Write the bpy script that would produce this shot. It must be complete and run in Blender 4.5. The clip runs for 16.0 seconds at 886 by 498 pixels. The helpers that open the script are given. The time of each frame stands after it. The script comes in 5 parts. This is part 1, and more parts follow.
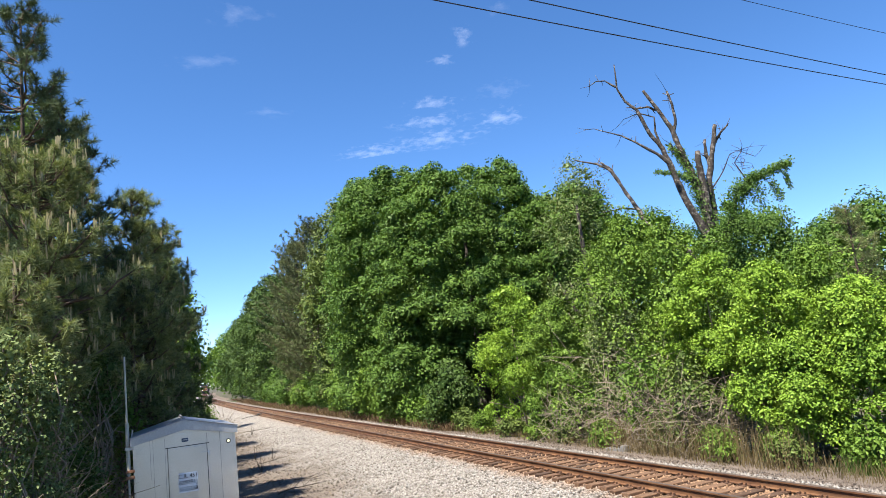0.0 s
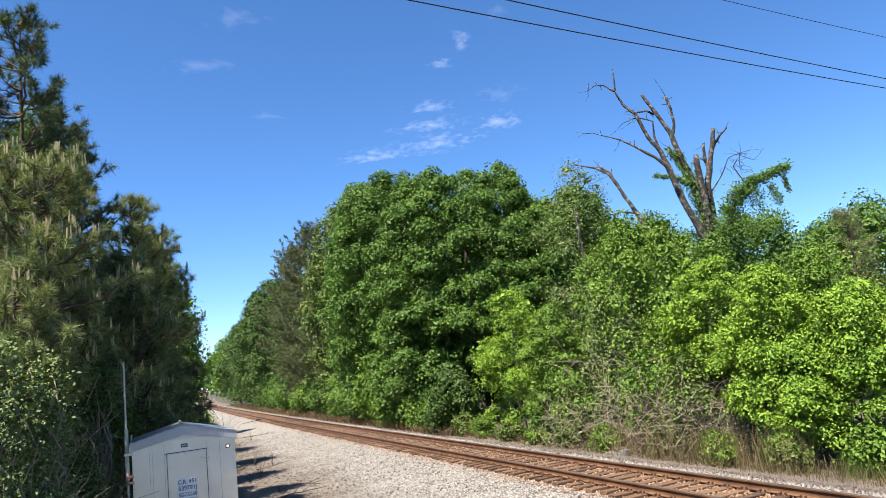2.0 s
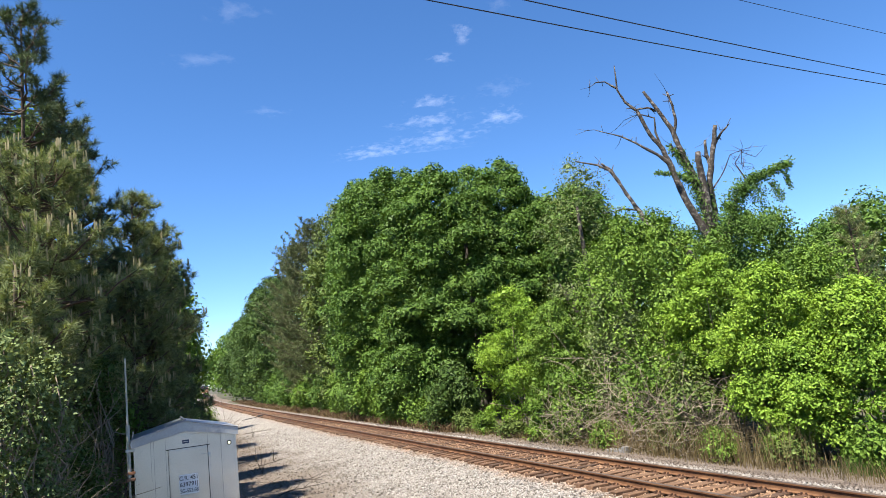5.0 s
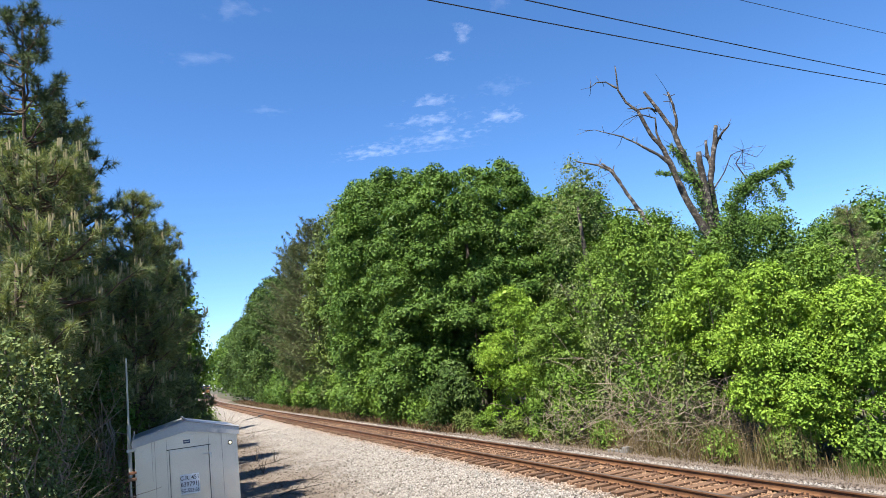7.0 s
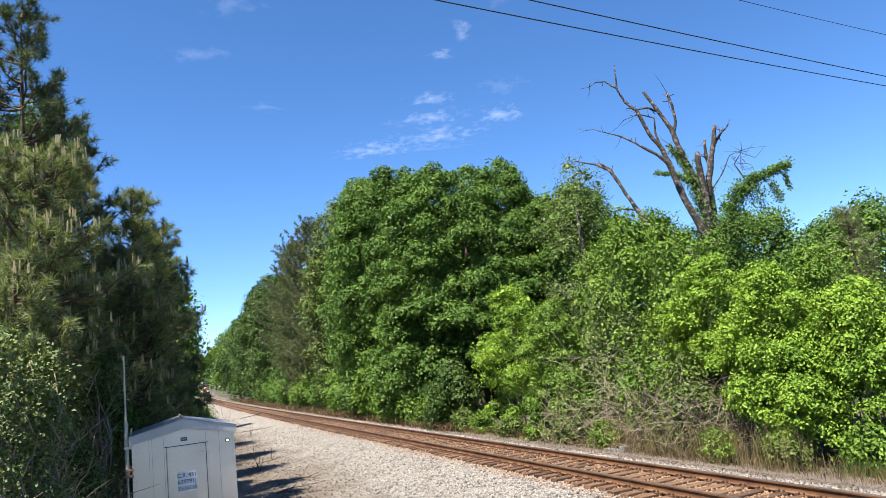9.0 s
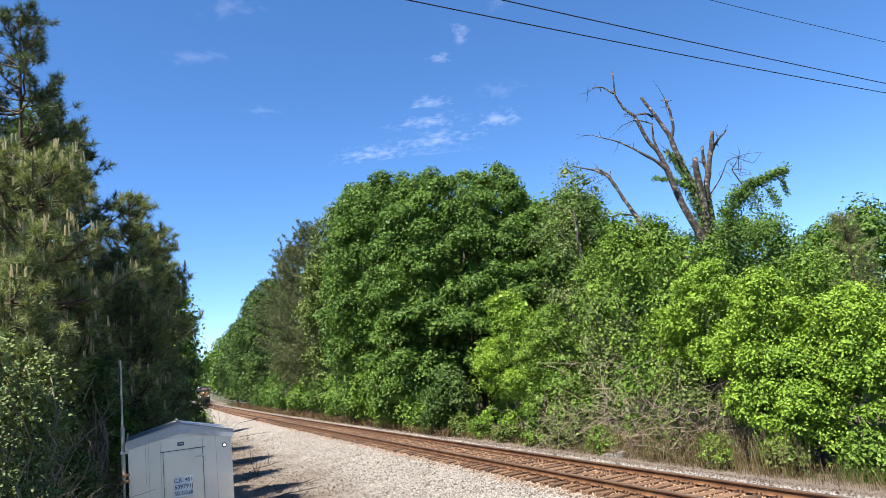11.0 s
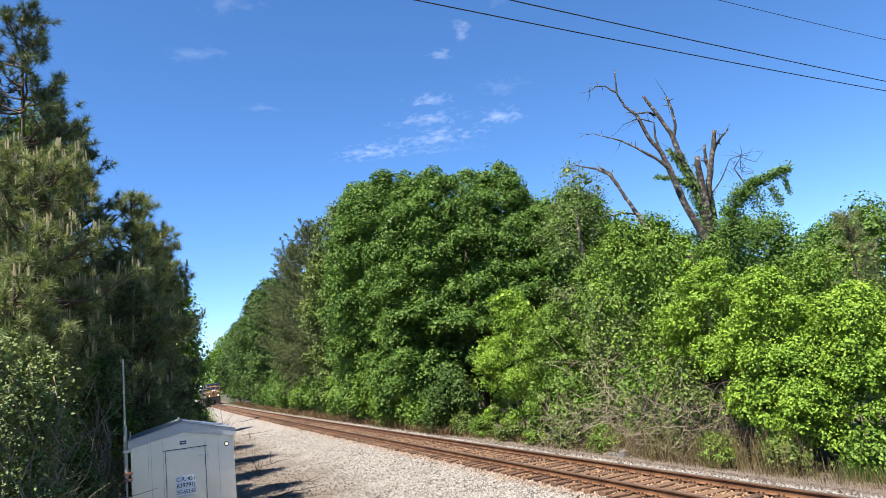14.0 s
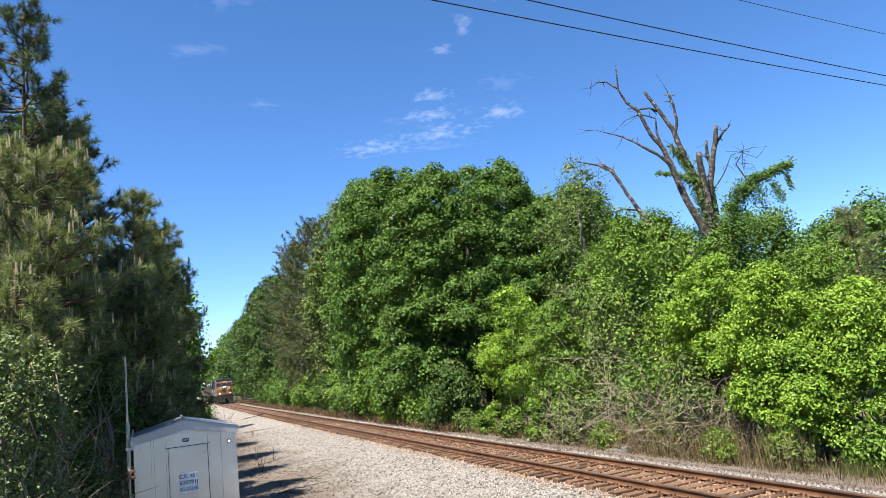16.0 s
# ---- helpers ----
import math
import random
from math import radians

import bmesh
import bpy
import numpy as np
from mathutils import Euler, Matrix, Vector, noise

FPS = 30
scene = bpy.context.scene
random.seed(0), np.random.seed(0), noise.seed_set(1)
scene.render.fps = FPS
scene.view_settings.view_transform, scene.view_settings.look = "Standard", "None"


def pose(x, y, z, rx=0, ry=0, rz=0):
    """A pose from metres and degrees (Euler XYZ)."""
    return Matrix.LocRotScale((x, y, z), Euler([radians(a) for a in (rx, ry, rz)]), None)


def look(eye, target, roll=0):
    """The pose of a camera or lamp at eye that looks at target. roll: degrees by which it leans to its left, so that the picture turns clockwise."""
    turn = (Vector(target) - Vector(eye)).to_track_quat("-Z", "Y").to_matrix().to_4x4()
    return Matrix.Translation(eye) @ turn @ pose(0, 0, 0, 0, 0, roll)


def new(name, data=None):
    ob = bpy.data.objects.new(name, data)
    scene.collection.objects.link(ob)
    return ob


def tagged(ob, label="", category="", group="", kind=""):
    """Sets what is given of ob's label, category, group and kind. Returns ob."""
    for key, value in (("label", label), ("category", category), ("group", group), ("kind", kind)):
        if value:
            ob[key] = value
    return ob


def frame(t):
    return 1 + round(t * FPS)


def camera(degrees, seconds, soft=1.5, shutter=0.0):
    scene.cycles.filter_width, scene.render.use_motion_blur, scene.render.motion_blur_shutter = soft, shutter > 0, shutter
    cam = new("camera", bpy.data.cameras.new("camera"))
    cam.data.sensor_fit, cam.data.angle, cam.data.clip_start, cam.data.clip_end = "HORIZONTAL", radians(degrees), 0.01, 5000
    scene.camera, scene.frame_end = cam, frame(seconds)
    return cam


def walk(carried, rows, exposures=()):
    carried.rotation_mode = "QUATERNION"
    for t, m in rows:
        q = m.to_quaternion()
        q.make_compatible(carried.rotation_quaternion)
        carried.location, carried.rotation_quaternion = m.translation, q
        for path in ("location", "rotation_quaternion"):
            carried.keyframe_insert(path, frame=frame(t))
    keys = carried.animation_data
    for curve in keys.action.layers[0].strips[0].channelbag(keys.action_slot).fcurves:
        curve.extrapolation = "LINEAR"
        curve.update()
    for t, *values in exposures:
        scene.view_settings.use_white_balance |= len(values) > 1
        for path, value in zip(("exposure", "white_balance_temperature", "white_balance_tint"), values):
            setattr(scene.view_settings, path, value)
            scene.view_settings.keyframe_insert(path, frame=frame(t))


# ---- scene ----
cam = camera(65.0, 16.0, soft=0.7)
PATH = [
    (0.0, pose(-0.000, 0.000, 3.716, 99.113, 6.466, 1.035)),
    (0.5, pose(-0.004, 0.000, 3.717, 99.163, 6.539, 1.141)),
    (1.0, pose(0.001, 0.000, 3.721, 99.272, 6.553, 1.136)),
    (1.5, pose(-0.002, 0.000, 3.716, 99.427, 6.562, 1.024)),
    (2.0, pose(-0.002, 0.000, 3.709, 99.487, 6.637, 1.001)),
    (2.5, pose(0.004, 0.000, 3.712, 99.387, 6.665, 1.079)),
    (3.0, pose(-0.000, 0.000, 3.712, 99.319, 6.569, 1.081)),
    (3.5, pose(-0.001, 0.000, 3.715, 99.249, 6.451, 1.034)),
    (4.0, pose(0.003, 0.000, 3.714, 99.190, 6.455, 1.056)),
    (6.5, pose(0.008, 0.000, 3.715, 99.276, 6.718, 1.142)),
    (7.0, pose(-0.004, 0.000, 3.713, 99.241, 6.540, 1.148)),
    (7.5, pose(-0.009, 0.000, 3.704, 99.200, 6.401, 1.148)),
    (8.0, pose(-0.002, 0.000, 3.706, 99.124, 6.349, 1.105)),
    (8.5, pose(0.002, 0.000, 3.702, 99.090, 6.307, 1.051)),
    (9.0, pose(-0.002, 0.000, 3.705, 99.140, 6.287, 0.973)),
    (11.5, pose(0.000, 0.000, 3.706, 99.558, 6.196, 0.764)),
    (12.0, pose(-0.003, 0.000, 3.715, 99.566, 6.309, 0.780)),
    (12.5, pose(-0.004, 0.000, 3.707, 99.516, 6.470, 0.867)),
    (13.0, pose(0.003, 0.000, 3.705, 99.487, 6.368, 0.904)),
    (13.5, pose(-0.003, 0.000, 3.709, 99.455, 6.123, 0.851)),
    (14.0, pose(-0.005, 0.000, 3.707, 99.442, 6.174, 0.937)),
    (14.5, pose(0.005, 0.000, 3.708, 99.482, 6.296, 1.180)),
    (15.0, pose(0.003, 0.000, 3.707, 99.453, 6.313, 1.223)),
    (15.5, pose(0.006, 0.000, 3.710, 99.327, 6.361, 1.149)),
    (16.0, pose(0.007, 0.000, 3.709, 99.198, 6.346, 1.121)),
]
walk(cam, PATH)

# ---- light ----
SUN_FROM = Vector((-0.33, -0.38, 1.0)).normalized()
world = bpy.data.worlds.new("world")
scene.world = world
world.use_nodes = True
wn = world.node_tree
sky = wn.nodes.new("ShaderNodeTexSky")
sky.sky_type, sky.sun_disc = "NISHITA", False
sky.sun_elevation = math.asin(SUN_FROM.z)
sky.sun_rotation = math.atan2(SUN_FROM.x, SUN_FROM.y)
sky.air_density, sky.dust_density, sky.ozone_density, sky.altitude = 0.75, 0.02, 4.0, 900
clear = wn.nodes.new("ShaderNodeHueSaturation")
clear.inputs["Saturation"].default_value = 1.17
wn.links.new(sky.outputs[0], clear.inputs["Color"])
tint = wn.nodes.new("ShaderNodeMix")
tint.data_type, tint.blend_type = "RGBA", "MULTIPLY"
tint.inputs[0].default_value = 1.0
tint.inputs[7].default_value = (1.02, 1.0, 1.03, 1)
wn.links.new(clear.outputs[0], tint.inputs[6])
wn.links.new(tint.outputs[2], wn.nodes["Background"].inputs[0])
wn.nodes["Background"].inputs[1].default_value = 0.085
sun = new("sun", bpy.data.lights.new("sun", "SUN"))
sun.data.energy, sun.data.angle, sun.data.color = 5.0, radians(0.53), (1.0, 0.94, 0.84)
sun.matrix_world = look(SUN_FROM * 50, (0, 0, 0))
scene.view_settings.exposure = 1.56

# ---- the line of the track: d runs along it, n across it ----
TH, OC, BEND = radians(23.43), 10.89, 0.0002
D2, N2 = Vector((-math.sin(TH), math.cos(TH))), Vector((math.cos(TH), math.sin(TH)))
RAIL_TOP = 0.55


def along(s, o=0.0, z=0.0):
    """A place s metres along the line, o metres to the far side of its middle."""
    p = N2 * (OC + o + 0.5 * BEND * (s - 15) ** 2) + D2 * s
    return Vector((p.x, p.y, z))


def heading(s):
    """Turn about z that lays +y along the line towards the far end."""
    return math.degrees(TH) - math.degrees(BEND * (s - 15))


def ns(n, s, z=0.0):
    p = N2 * n + D2 * s
    return Vector((p.x, p.y, z))


# ---- materials ----
def material(name, rough=0.8, metal=0.0):
    m = bpy.data.materials.new(name)
    m.use_nodes = True
    b = m.node_tree.nodes["Principled BSDF"]
    b.inputs["Roughness"].default_value, b.inputs["Metallic"].default_value = rough, metal
    return m, m.node_tree, b


def node(nt, kind, **values):
    nd = nt.nodes.new(kind)
    for key, value in values.items():
        nd.inputs[key.replace("_", " ")].default_value = value
    return nd


def ramp(nt, source, stops):
    r = nt.nodes.new("ShaderNodeValToRGB")
    e = r.color_ramp.elements
    while len(e) < len(stops):
        e.new(0.5)
    for k, (pos, col) in enumerate(stops):
        e[k].position, e[k].color = pos, (*col, 1)
    nt.links.new(source, r.inputs[0])
    return r.outputs[0]


def mixed(nt, fac, a, b, blend="MIX"):
    m = nt.nodes.new("ShaderNodeMix")
    m.data_type, m.blend_type = "RGBA", blend
    for sock, v in ((m.inputs[0], fac), (m.inputs[6], a), (m.inputs[7], b)):
        if hasattr(v, "links"):
            nt.links.new(v, sock)
        else:
            sock.default_value = v if isinstance(v, (int, float)) else (*v, 1)
    return m.outputs[2]


def math_node(nt, op, a, b=None):
    m = nt.nodes.new("ShaderNodeMath")
    m.operation = op
    for sock, v in ((m.inputs[0], a), (m.inputs[1], b)):
        if v is None:
            continue
        if hasattr(v, "links"):
            nt.links.new(v, sock)
        else:
            sock.default_value = v
    return m.outputs[0]


def noise_fac(nt, scale, detail=4.0, rough=0.55, vector=None):
    t = node(nt, "ShaderNodeTexNoise", Scale=scale, Detail=detail, Roughness=rough)
    if vector is None:
        vector = nt.nodes.new("ShaderNodeTexCoord").outputs["Object"]
    nt.links.new(vector, t.inputs["Vector"])
    return t.outputs["Fac"]


def bumped(nt, b, height, strength=0.4, distance=0.02):
    n = node(nt, "ShaderNodeBump", Strength=strength, Distance=distance)
    nt.links.new(height, n.inputs["Height"])
    nt.links.new(n.outputs[0], b.inputs["Normal"])


def surface(name, stops, scale, rough=0.8, metal=0.0, bump=0.3, distance=0.01, fine=None):
    """A mottled surface: a wide noise through a ramp, a fine noise for grain and relief."""
    m, nt, b = material(name, rough, metal)
    wide = noise_fac(nt, scale, 5)
    col = ramp(nt, wide, stops)
    grain = noise_fac(nt, fine or scale * 9, 3)
    col = mixed(nt, 0.35, col, ramp(nt, grain, [(0.3, (0.55, 0.55, 0.55)), (0.7, (1, 1, 1))]), "MULTIPLY")
    nt.links.new(col, b.inputs["Base Color"])
    bumped(nt, b, grain, bump, distance)
    return m


def leaf_material(name, dark, mid, light, glow=0.35, rough=0.5, patch=0.5):
    """Leaves: each its own shade, patches of tone, light passing through."""
    m, nt, b = material(name, rough)
    geo = nt.nodes.new("ShaderNodeNewGeometry")
    rnd = geo.outputs["Random Per Island"]
    col = ramp(nt, rnd, [(0.0, dark), (0.5, mid), (1.0, light)])
    tone = ramp(nt, noise_fac(nt, patch, 3), [(0.3, (0.66, 0.70, 0.6)), (0.7, (1.2, 1.1, 0.9))])
    col = mixed(nt, 0.8, col, tone, "MULTIPLY")
    nt.links.new(col, b.inputs["Base Color"])
    b.inputs["Specular IOR Level"].default_value = 0.12
    tr = nt.nodes.new("ShaderNodeBsdfTranslucent")
    warm = mixed(nt, 1.0, col, (1.25, 1.2, 0.55), "MULTIPLY")
    nt.links.new(warm, tr.inputs["Color"])
    mix = node(nt, "ShaderNodeMixShader", Fac=glow)
    nt.links.new(b.outputs[0], mix.inputs[1])
    nt.links.new(tr.outputs[0], mix.inputs[2])
    nt.links.new(mix.outputs[0], nt.nodes["Material Output"].inputs[0])
    return m


OAK_LEAF = leaf_material("oak leaf", (0.047, 0.097, 0.018), (0.077, 0.145, 0.028), (0.122, 0.21, 0.047), 0.14)
DEEP_LEAF = leaf_material("dark leaf", (0.0335, 0.0663, 0.0156), (0.053, 0.0952, 0.0234), (0.0819, 0.136, 0.0359), 0.1)
PALE_LEAF = leaf_material("pale leaf", (0.0819, 0.117, 0.0452), (0.129, 0.176, 0.0702), (0.203, 0.261, 0.113), 0.15)
BRIGHT_LEAF = leaf_material("bright leaf", (0.101, 0.183, 0.0195), (0.16, 0.273, 0.0328), (0.242, 0.374, 0.0624), 0.14)
FRESH_LEAF = leaf_material("fresh leaf", (0.0702, 0.133, 0.0195), (0.109, 0.191, 0.0312), (0.168, 0.269, 0.0515), 0.12)
IVY_LEAF = leaf_material("ivy leaf", (0.0585, 0.092, 0.0234), (0.0936, 0.136, 0.0351), (0.144, 0.199, 0.0585), 0.1)
NEEDLE = leaf_material("pine needle", (0.09, 0.125, 0.055), (0.165, 0.205, 0.10), (0.28, 0.325, 0.17), 0.25, 0.45)
DARK_NEEDLE = leaf_material("dark pine needle", (0.0429, 0.0663, 0.0351), (0.0741, 0.105, 0.0585), (0.125, 0.164, 0.0897), 0.15, 0.45)
CONE = surface("pine cone", [(0.3, (0.0234, 0.0156, 0.0109)), (0.7, (0.0585, 0.039, 0.0257))], 30, 0.9, 0, 0.6, 0.01)
FAR_NEEDLE = leaf_material("far pine needle", (0.065, 0.085, 0.042), (0.105, 0.13, 0.065), (0.165, 0.195, 0.10), 0.15)
DRY_GRASS = leaf_material("dry grass blade", (0.0936, 0.0702, 0.0374), (0.145, 0.112, 0.0655), (0.206, 0.168, 0.103), 0.25, 0.7)
BROWN_GRASS = leaf_material("red-brown dead stalk", (0.0585, 0.0351, 0.0218), (0.101, 0.0663, 0.0429), (0.172, 0.125, 0.0858), 0.1, 0.8)
GREEN_GRASS = leaf_material("green grass blade", (0.0281, 0.0702, 0.00936), (0.0468, 0.108, 0.014), (0.0796, 0.15, 0.0281), 0.35)
BARK = surface("bark", [(0.3, (0.0421, 0.0328, 0.0257)), (0.7, (0.103, 0.0842, 0.0655))], 3.0, 0.95, 0, 0.9, 0.04, 22)
PINE_BARK = surface("pine bark", [(0.3, (0.0468, 0.0304, 0.0211)), (0.7, (0.112, 0.0749, 0.0515))], 3.0, 0.95, 0, 0.9, 0.04, 20)
# palest and darkest mottling also paints silvery highlights and shaded sides of the limbs
DEAD_WOOD = surface("weathered wood", [(0.38, (0.016, 0.012, 0.01)), (0.54, (0.052, 0.04, 0.031)), (0.68, (0.24, 0.21, 0.185))], 5.5, 0.85, 0, 1.0, 0.05, 20)
TWIG = surface("grey twig", [(0.3, (0.133, 0.101, 0.0702)), (0.7, (0.312, 0.254, 0.187))], 1.2, 0.9, 0, 0.2, 0.005)
CANDLE = surface("pine shoot", [(0.3, (0.25, 0.205, 0.095)), (0.7, (0.38, 0.325, 0.17))], 8, 0.7, 0, 0.2, 0.005)
DEAD_BARK = surface("rotten red-brown bark", [(0.3, (0.03, 0.016, 0.011)), (0.7, (0.10, 0.055, 0.036))], 5.0, 0.95, 0, 0.9, 0.03, 25)
ALU = surface("aluminium sheet", [(0.3, (0.54, 0.515, 0.48)), (0.7, (0.63, 0.60, 0.565))], 1.3, 0.34, 0.85, 0.03, 0.002, 40)
ALU_TRIM = surface("pale roof metal", [(0.3, (0.36, 0.36, 0.37)), (0.7, (0.43, 0.43, 0.435))], 1.1, 0.45, 0.55, 0.03, 0.002, 30)
STEEL = surface("galvanised steel", [(0.3, (0.378, 0.378, 0.378)), (0.7, (0.558, 0.558, 0.549))], 9, 0.4, 0.9, 0.05, 0.002)
SEAM = surface("dark seam", [(0.3, (0.0312, 0.0312, 0.0343)), (0.7, (0.0562, 0.0562, 0.0593))], 9, 0.6, 0.2, 0.05, 0.002)
FAINT_SEAM = surface("grey panel joint", [(0.3, (0.2, 0.2, 0.2)), (0.7, (0.28, 0.28, 0.275))], 9, 0.6, 0.4, 0.05, 0.002)
WHITE_SIGN = surface("white sign", [(0.3, (0.798, 0.807, 0.817)), (0.7, (0.855, 0.855, 0.855))], 5, 0.5, 0, 0.03, 0.001)
BLACK_INK = surface("black ink", [(0.3, (0.005, 0.005, 0.005)), (0.7, (0.01, 0.01, 0.01))], 6, 0.9, 0, 0.02, 0.001)
BLUE_PLATE = surface("blue plate", [(0.3, (0.0218, 0.0437, 0.0998)), (0.7, (0.0437, 0.0749, 0.15))], 20, 0.4, 0, 0.02, 0.001)
PVC = surface("weathered pipe", [(0.3, (0.38, 0.37, 0.31)), (0.7, (0.50, 0.49, 0.42))], 4, 0.5, 0, 0.05, 0.002)
ORANGE_CAP = surface("faded orange fitting", [(0.3, (0.211, 0.0936, 0.0468)), (0.7, (0.281, 0.15, 0.0842))], 6, 0.6, 0, 0.05, 0.002)
CONCRETE = surface("concrete", [(0.3, (0.154, 0.15, 0.14)), (0.7, (0.225, 0.215, 0.201))], 3, 0.9, 0, 0.3, 0.006)
WIRE = surface("black cable", [(0.3, (0.00936, 0.00936, 0.0109)), (0.7, (0.0234, 0.0234, 0.025))], 3, 0.6, 0, 0.02, 0.001)
RUST = surface("rusty rail steel", [(0.25, (0.0702, 0.0281, 0.0122)), (0.5, (0.131, 0.0585, 0.0243)), (0.75, (0.187, 0.0936, 0.0421))], 1.6, 0.75, 0.25, 0.25, 0.004, 25)
RAIL_SHINE = surface("worn rail top", [(0.3, (0.0491, 0.0328, 0.0246)), (0.7, (0.0928, 0.0628, 0.0464))], 2.0, 0.75, 0.1, 0.05, 0.002)
PLATE = surface("rusty tie plate", [(0.3, (0.0515, 0.0234, 0.0117)), (0.7, (0.117, 0.0562, 0.0281))], 4, 0.85, 0.1, 0.3, 0.004)


INDICATOR, _nt, _b = material("lit indicator", 0.3)
_b.inputs["Emission Color"].default_value = (1.0, 0.86, 0.42, 1)
_b.inputs["Emission Strength"].default_value = 0.5


def tie_material():
    m, nt, b = material("weathered tie", 0.92)
    info = nt.nodes.new("ShaderNodeObjectInfo")
    col = ramp(nt, info.outputs["Random"], [(0.0, (0.0562, 0.03, 0.0159)), (0.5, (0.11, 0.0585, 0.03)), (1.0, (0.159, 0.0913, 0.0505))])
    tc = nt.nodes.new("ShaderNodeTexCoord")
    mp = node(nt, "ShaderNodeMapping", Scale=(1.2, 22, 22))
    nt.links.new(tc.outputs["Object"], mp.inputs[0])
    grain = noise_fac(nt, 1.6, 4, 0.6, mp.outputs[0])
    col = mixed(nt, 0.75, col, ramp(nt, grain, [(0.35, (0.35, 0.32, 0.3)), (0.65, (1.2, 1.15, 1.1))]), "MULTIPLY")
    nt.links.new(col, b.inputs["Base Color"])
    bumped(nt, b, grain, 0.7, 0.02)
    return m


def across(nt):
    """The distance from the middle of the track, far side positive, from the place itself."""
    geo = nt.nodes.new("ShaderNodeNewGeometry")
    dots = []
    for v in (N2, D2):
        d = nt.nodes.new("ShaderNodeVectorMath")
        d.operation = "DOT_PRODUCT"
        nt.links.new(geo.outputs["Position"], d.inputs[0])
        d.inputs[1].default_value = (v.x, v.y, 0)
        dots.append(d.outputs["Value"])
    s = math_node(nt, "SUBTRACT", dots[1], 15.0)
    bend = math_node(nt, "MULTIPLY", math_node(nt, "MULTIPLY", s, s), 0.5 * BEND)
    o = math_node(nt, "SUBTRACT", math_node(nt, "SUBTRACT", dots[0], OC), bend)
    return o, dots[1], geo.outputs["Position"]


def stretch(nt, value, lo, hi):
    m = node(nt, "ShaderNodeMapRange", From_Min=lo, From_Max=hi)
    m.inputs["From Min"].default_value, m.inputs["From Max"].default_value = lo, hi
    nt.links.new(value, m.inputs["Value"])
    return m.outputs[0]


def gravel_material(name, per_stone):
    """Crushed pale granite, with rust dust round the rails and litter and dirt away from the track."""
    m, nt, b = material(name, 0.9)
    o, s, pos = across(nt)
    if per_stone:
        r = nt.nodes.new("ShaderNodeNewGeometry").outputs["Random Per Island"]
        height = noise_fac(nt, 60, 3, 0.6, pos)
    else:
        v = node(nt, "ShaderNodeTexVoronoi", Scale=19.0)
        nt.links.new(pos, v.inputs["Vector"])
        r = math_node(nt, "FRACT", math_node(nt, "MULTIPLY", v.outputs["Color"], 1.0))
        height = math_node(nt, "SUBTRACT", 1.0, v.outputs["Distance"])
    col = ramp(nt, r, [(0.0, (0.103, 0.0866, 0.0725)), (0.22, (0.22, 0.194, 0.166)), (0.55, (0.318, 0.288, 0.253)), (1.0, (0.384, 0.358, 0.328))])
    # shade in the gaps between stones, put into the colour of the bed
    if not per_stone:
        gap_shade = ramp(nt, v.outputs["Distance"], [(0.35, (1, 1, 1)), (0.72, (0.3, 0.28, 0.26))])
        col = mixed(nt, 1.0, col, gap_shade, "MULTIPLY")
    wide = noise_fac(nt, 0.45, 5, 0.6, pos)
    # rust dust between and beside the rails
    away = math_node(nt, "ABSOLUTE", o)
    wob = math_node(nt, "ADD", away, math_node(nt, "MULTIPLY", math_node(nt, "SUBTRACT", noise_fac(nt, 1.7, 4, 0.6, pos), 0.5), 1.1))
    rust = math_node(nt, "SUBTRACT", 1.0, stretch(nt, wob, 1.05, 1.75))
    rusty = mixed(nt, 1.0, col, (0.95, 0.60, 0.36), "MULTIPLY")
    col = mixed(nt, math_node(nt, "MULTIPLY", rust, 0.92), col, rusty)
    # litter on the near side, dirt on the far side
    edge = math_node(nt, "ADD", o, math_node(nt, "MULTIPLY", math_node(nt, "SUBTRACT", wide, 0.5), 5.0))
    litter = math_node(nt, "SUBTRACT", 1.0, stretch(nt, edge, -6.4, -4.0))
    soil = ramp(nt, noise_fac(nt, 9, 5, 0.7, pos), [(0.3, (0.0421, 0.0281, 0.0197)), (0.55, (0.112, 0.0819, 0.0585)), (0.75, (0.215, 0.18, 0.145))])
    col = mixed(nt, math_node(nt, "MULTIPLY", litter, 0.85), col, soil)
    dirt = stretch(nt, math_node(nt, "ADD", o, math_node(nt, "MULTIPLY", math_node(nt, "SUBTRACT", wide, 0.5), 1.6)), 1.75, 2.5)
    earth = ramp(nt, noise_fac(nt, 7, 5, 0.7, pos), [(0.3, (0.0562, 0.0374, 0.0257)), (0.6, (0.126, 0.0889, 0.0632)), (0.8, (0.197, 0.159, 0.126))])
    col = mixed(nt, math_node(nt, "MULTIPLY", dirt, 0.8), col, earth)
    nt.links.new(col, b.inputs["Base Color"])
    bumped(nt, b, height, 0.9, 0.04)
    return m


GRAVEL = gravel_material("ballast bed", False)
STONE = gravel_material("ballast stone", True)
TIE = tie_material()


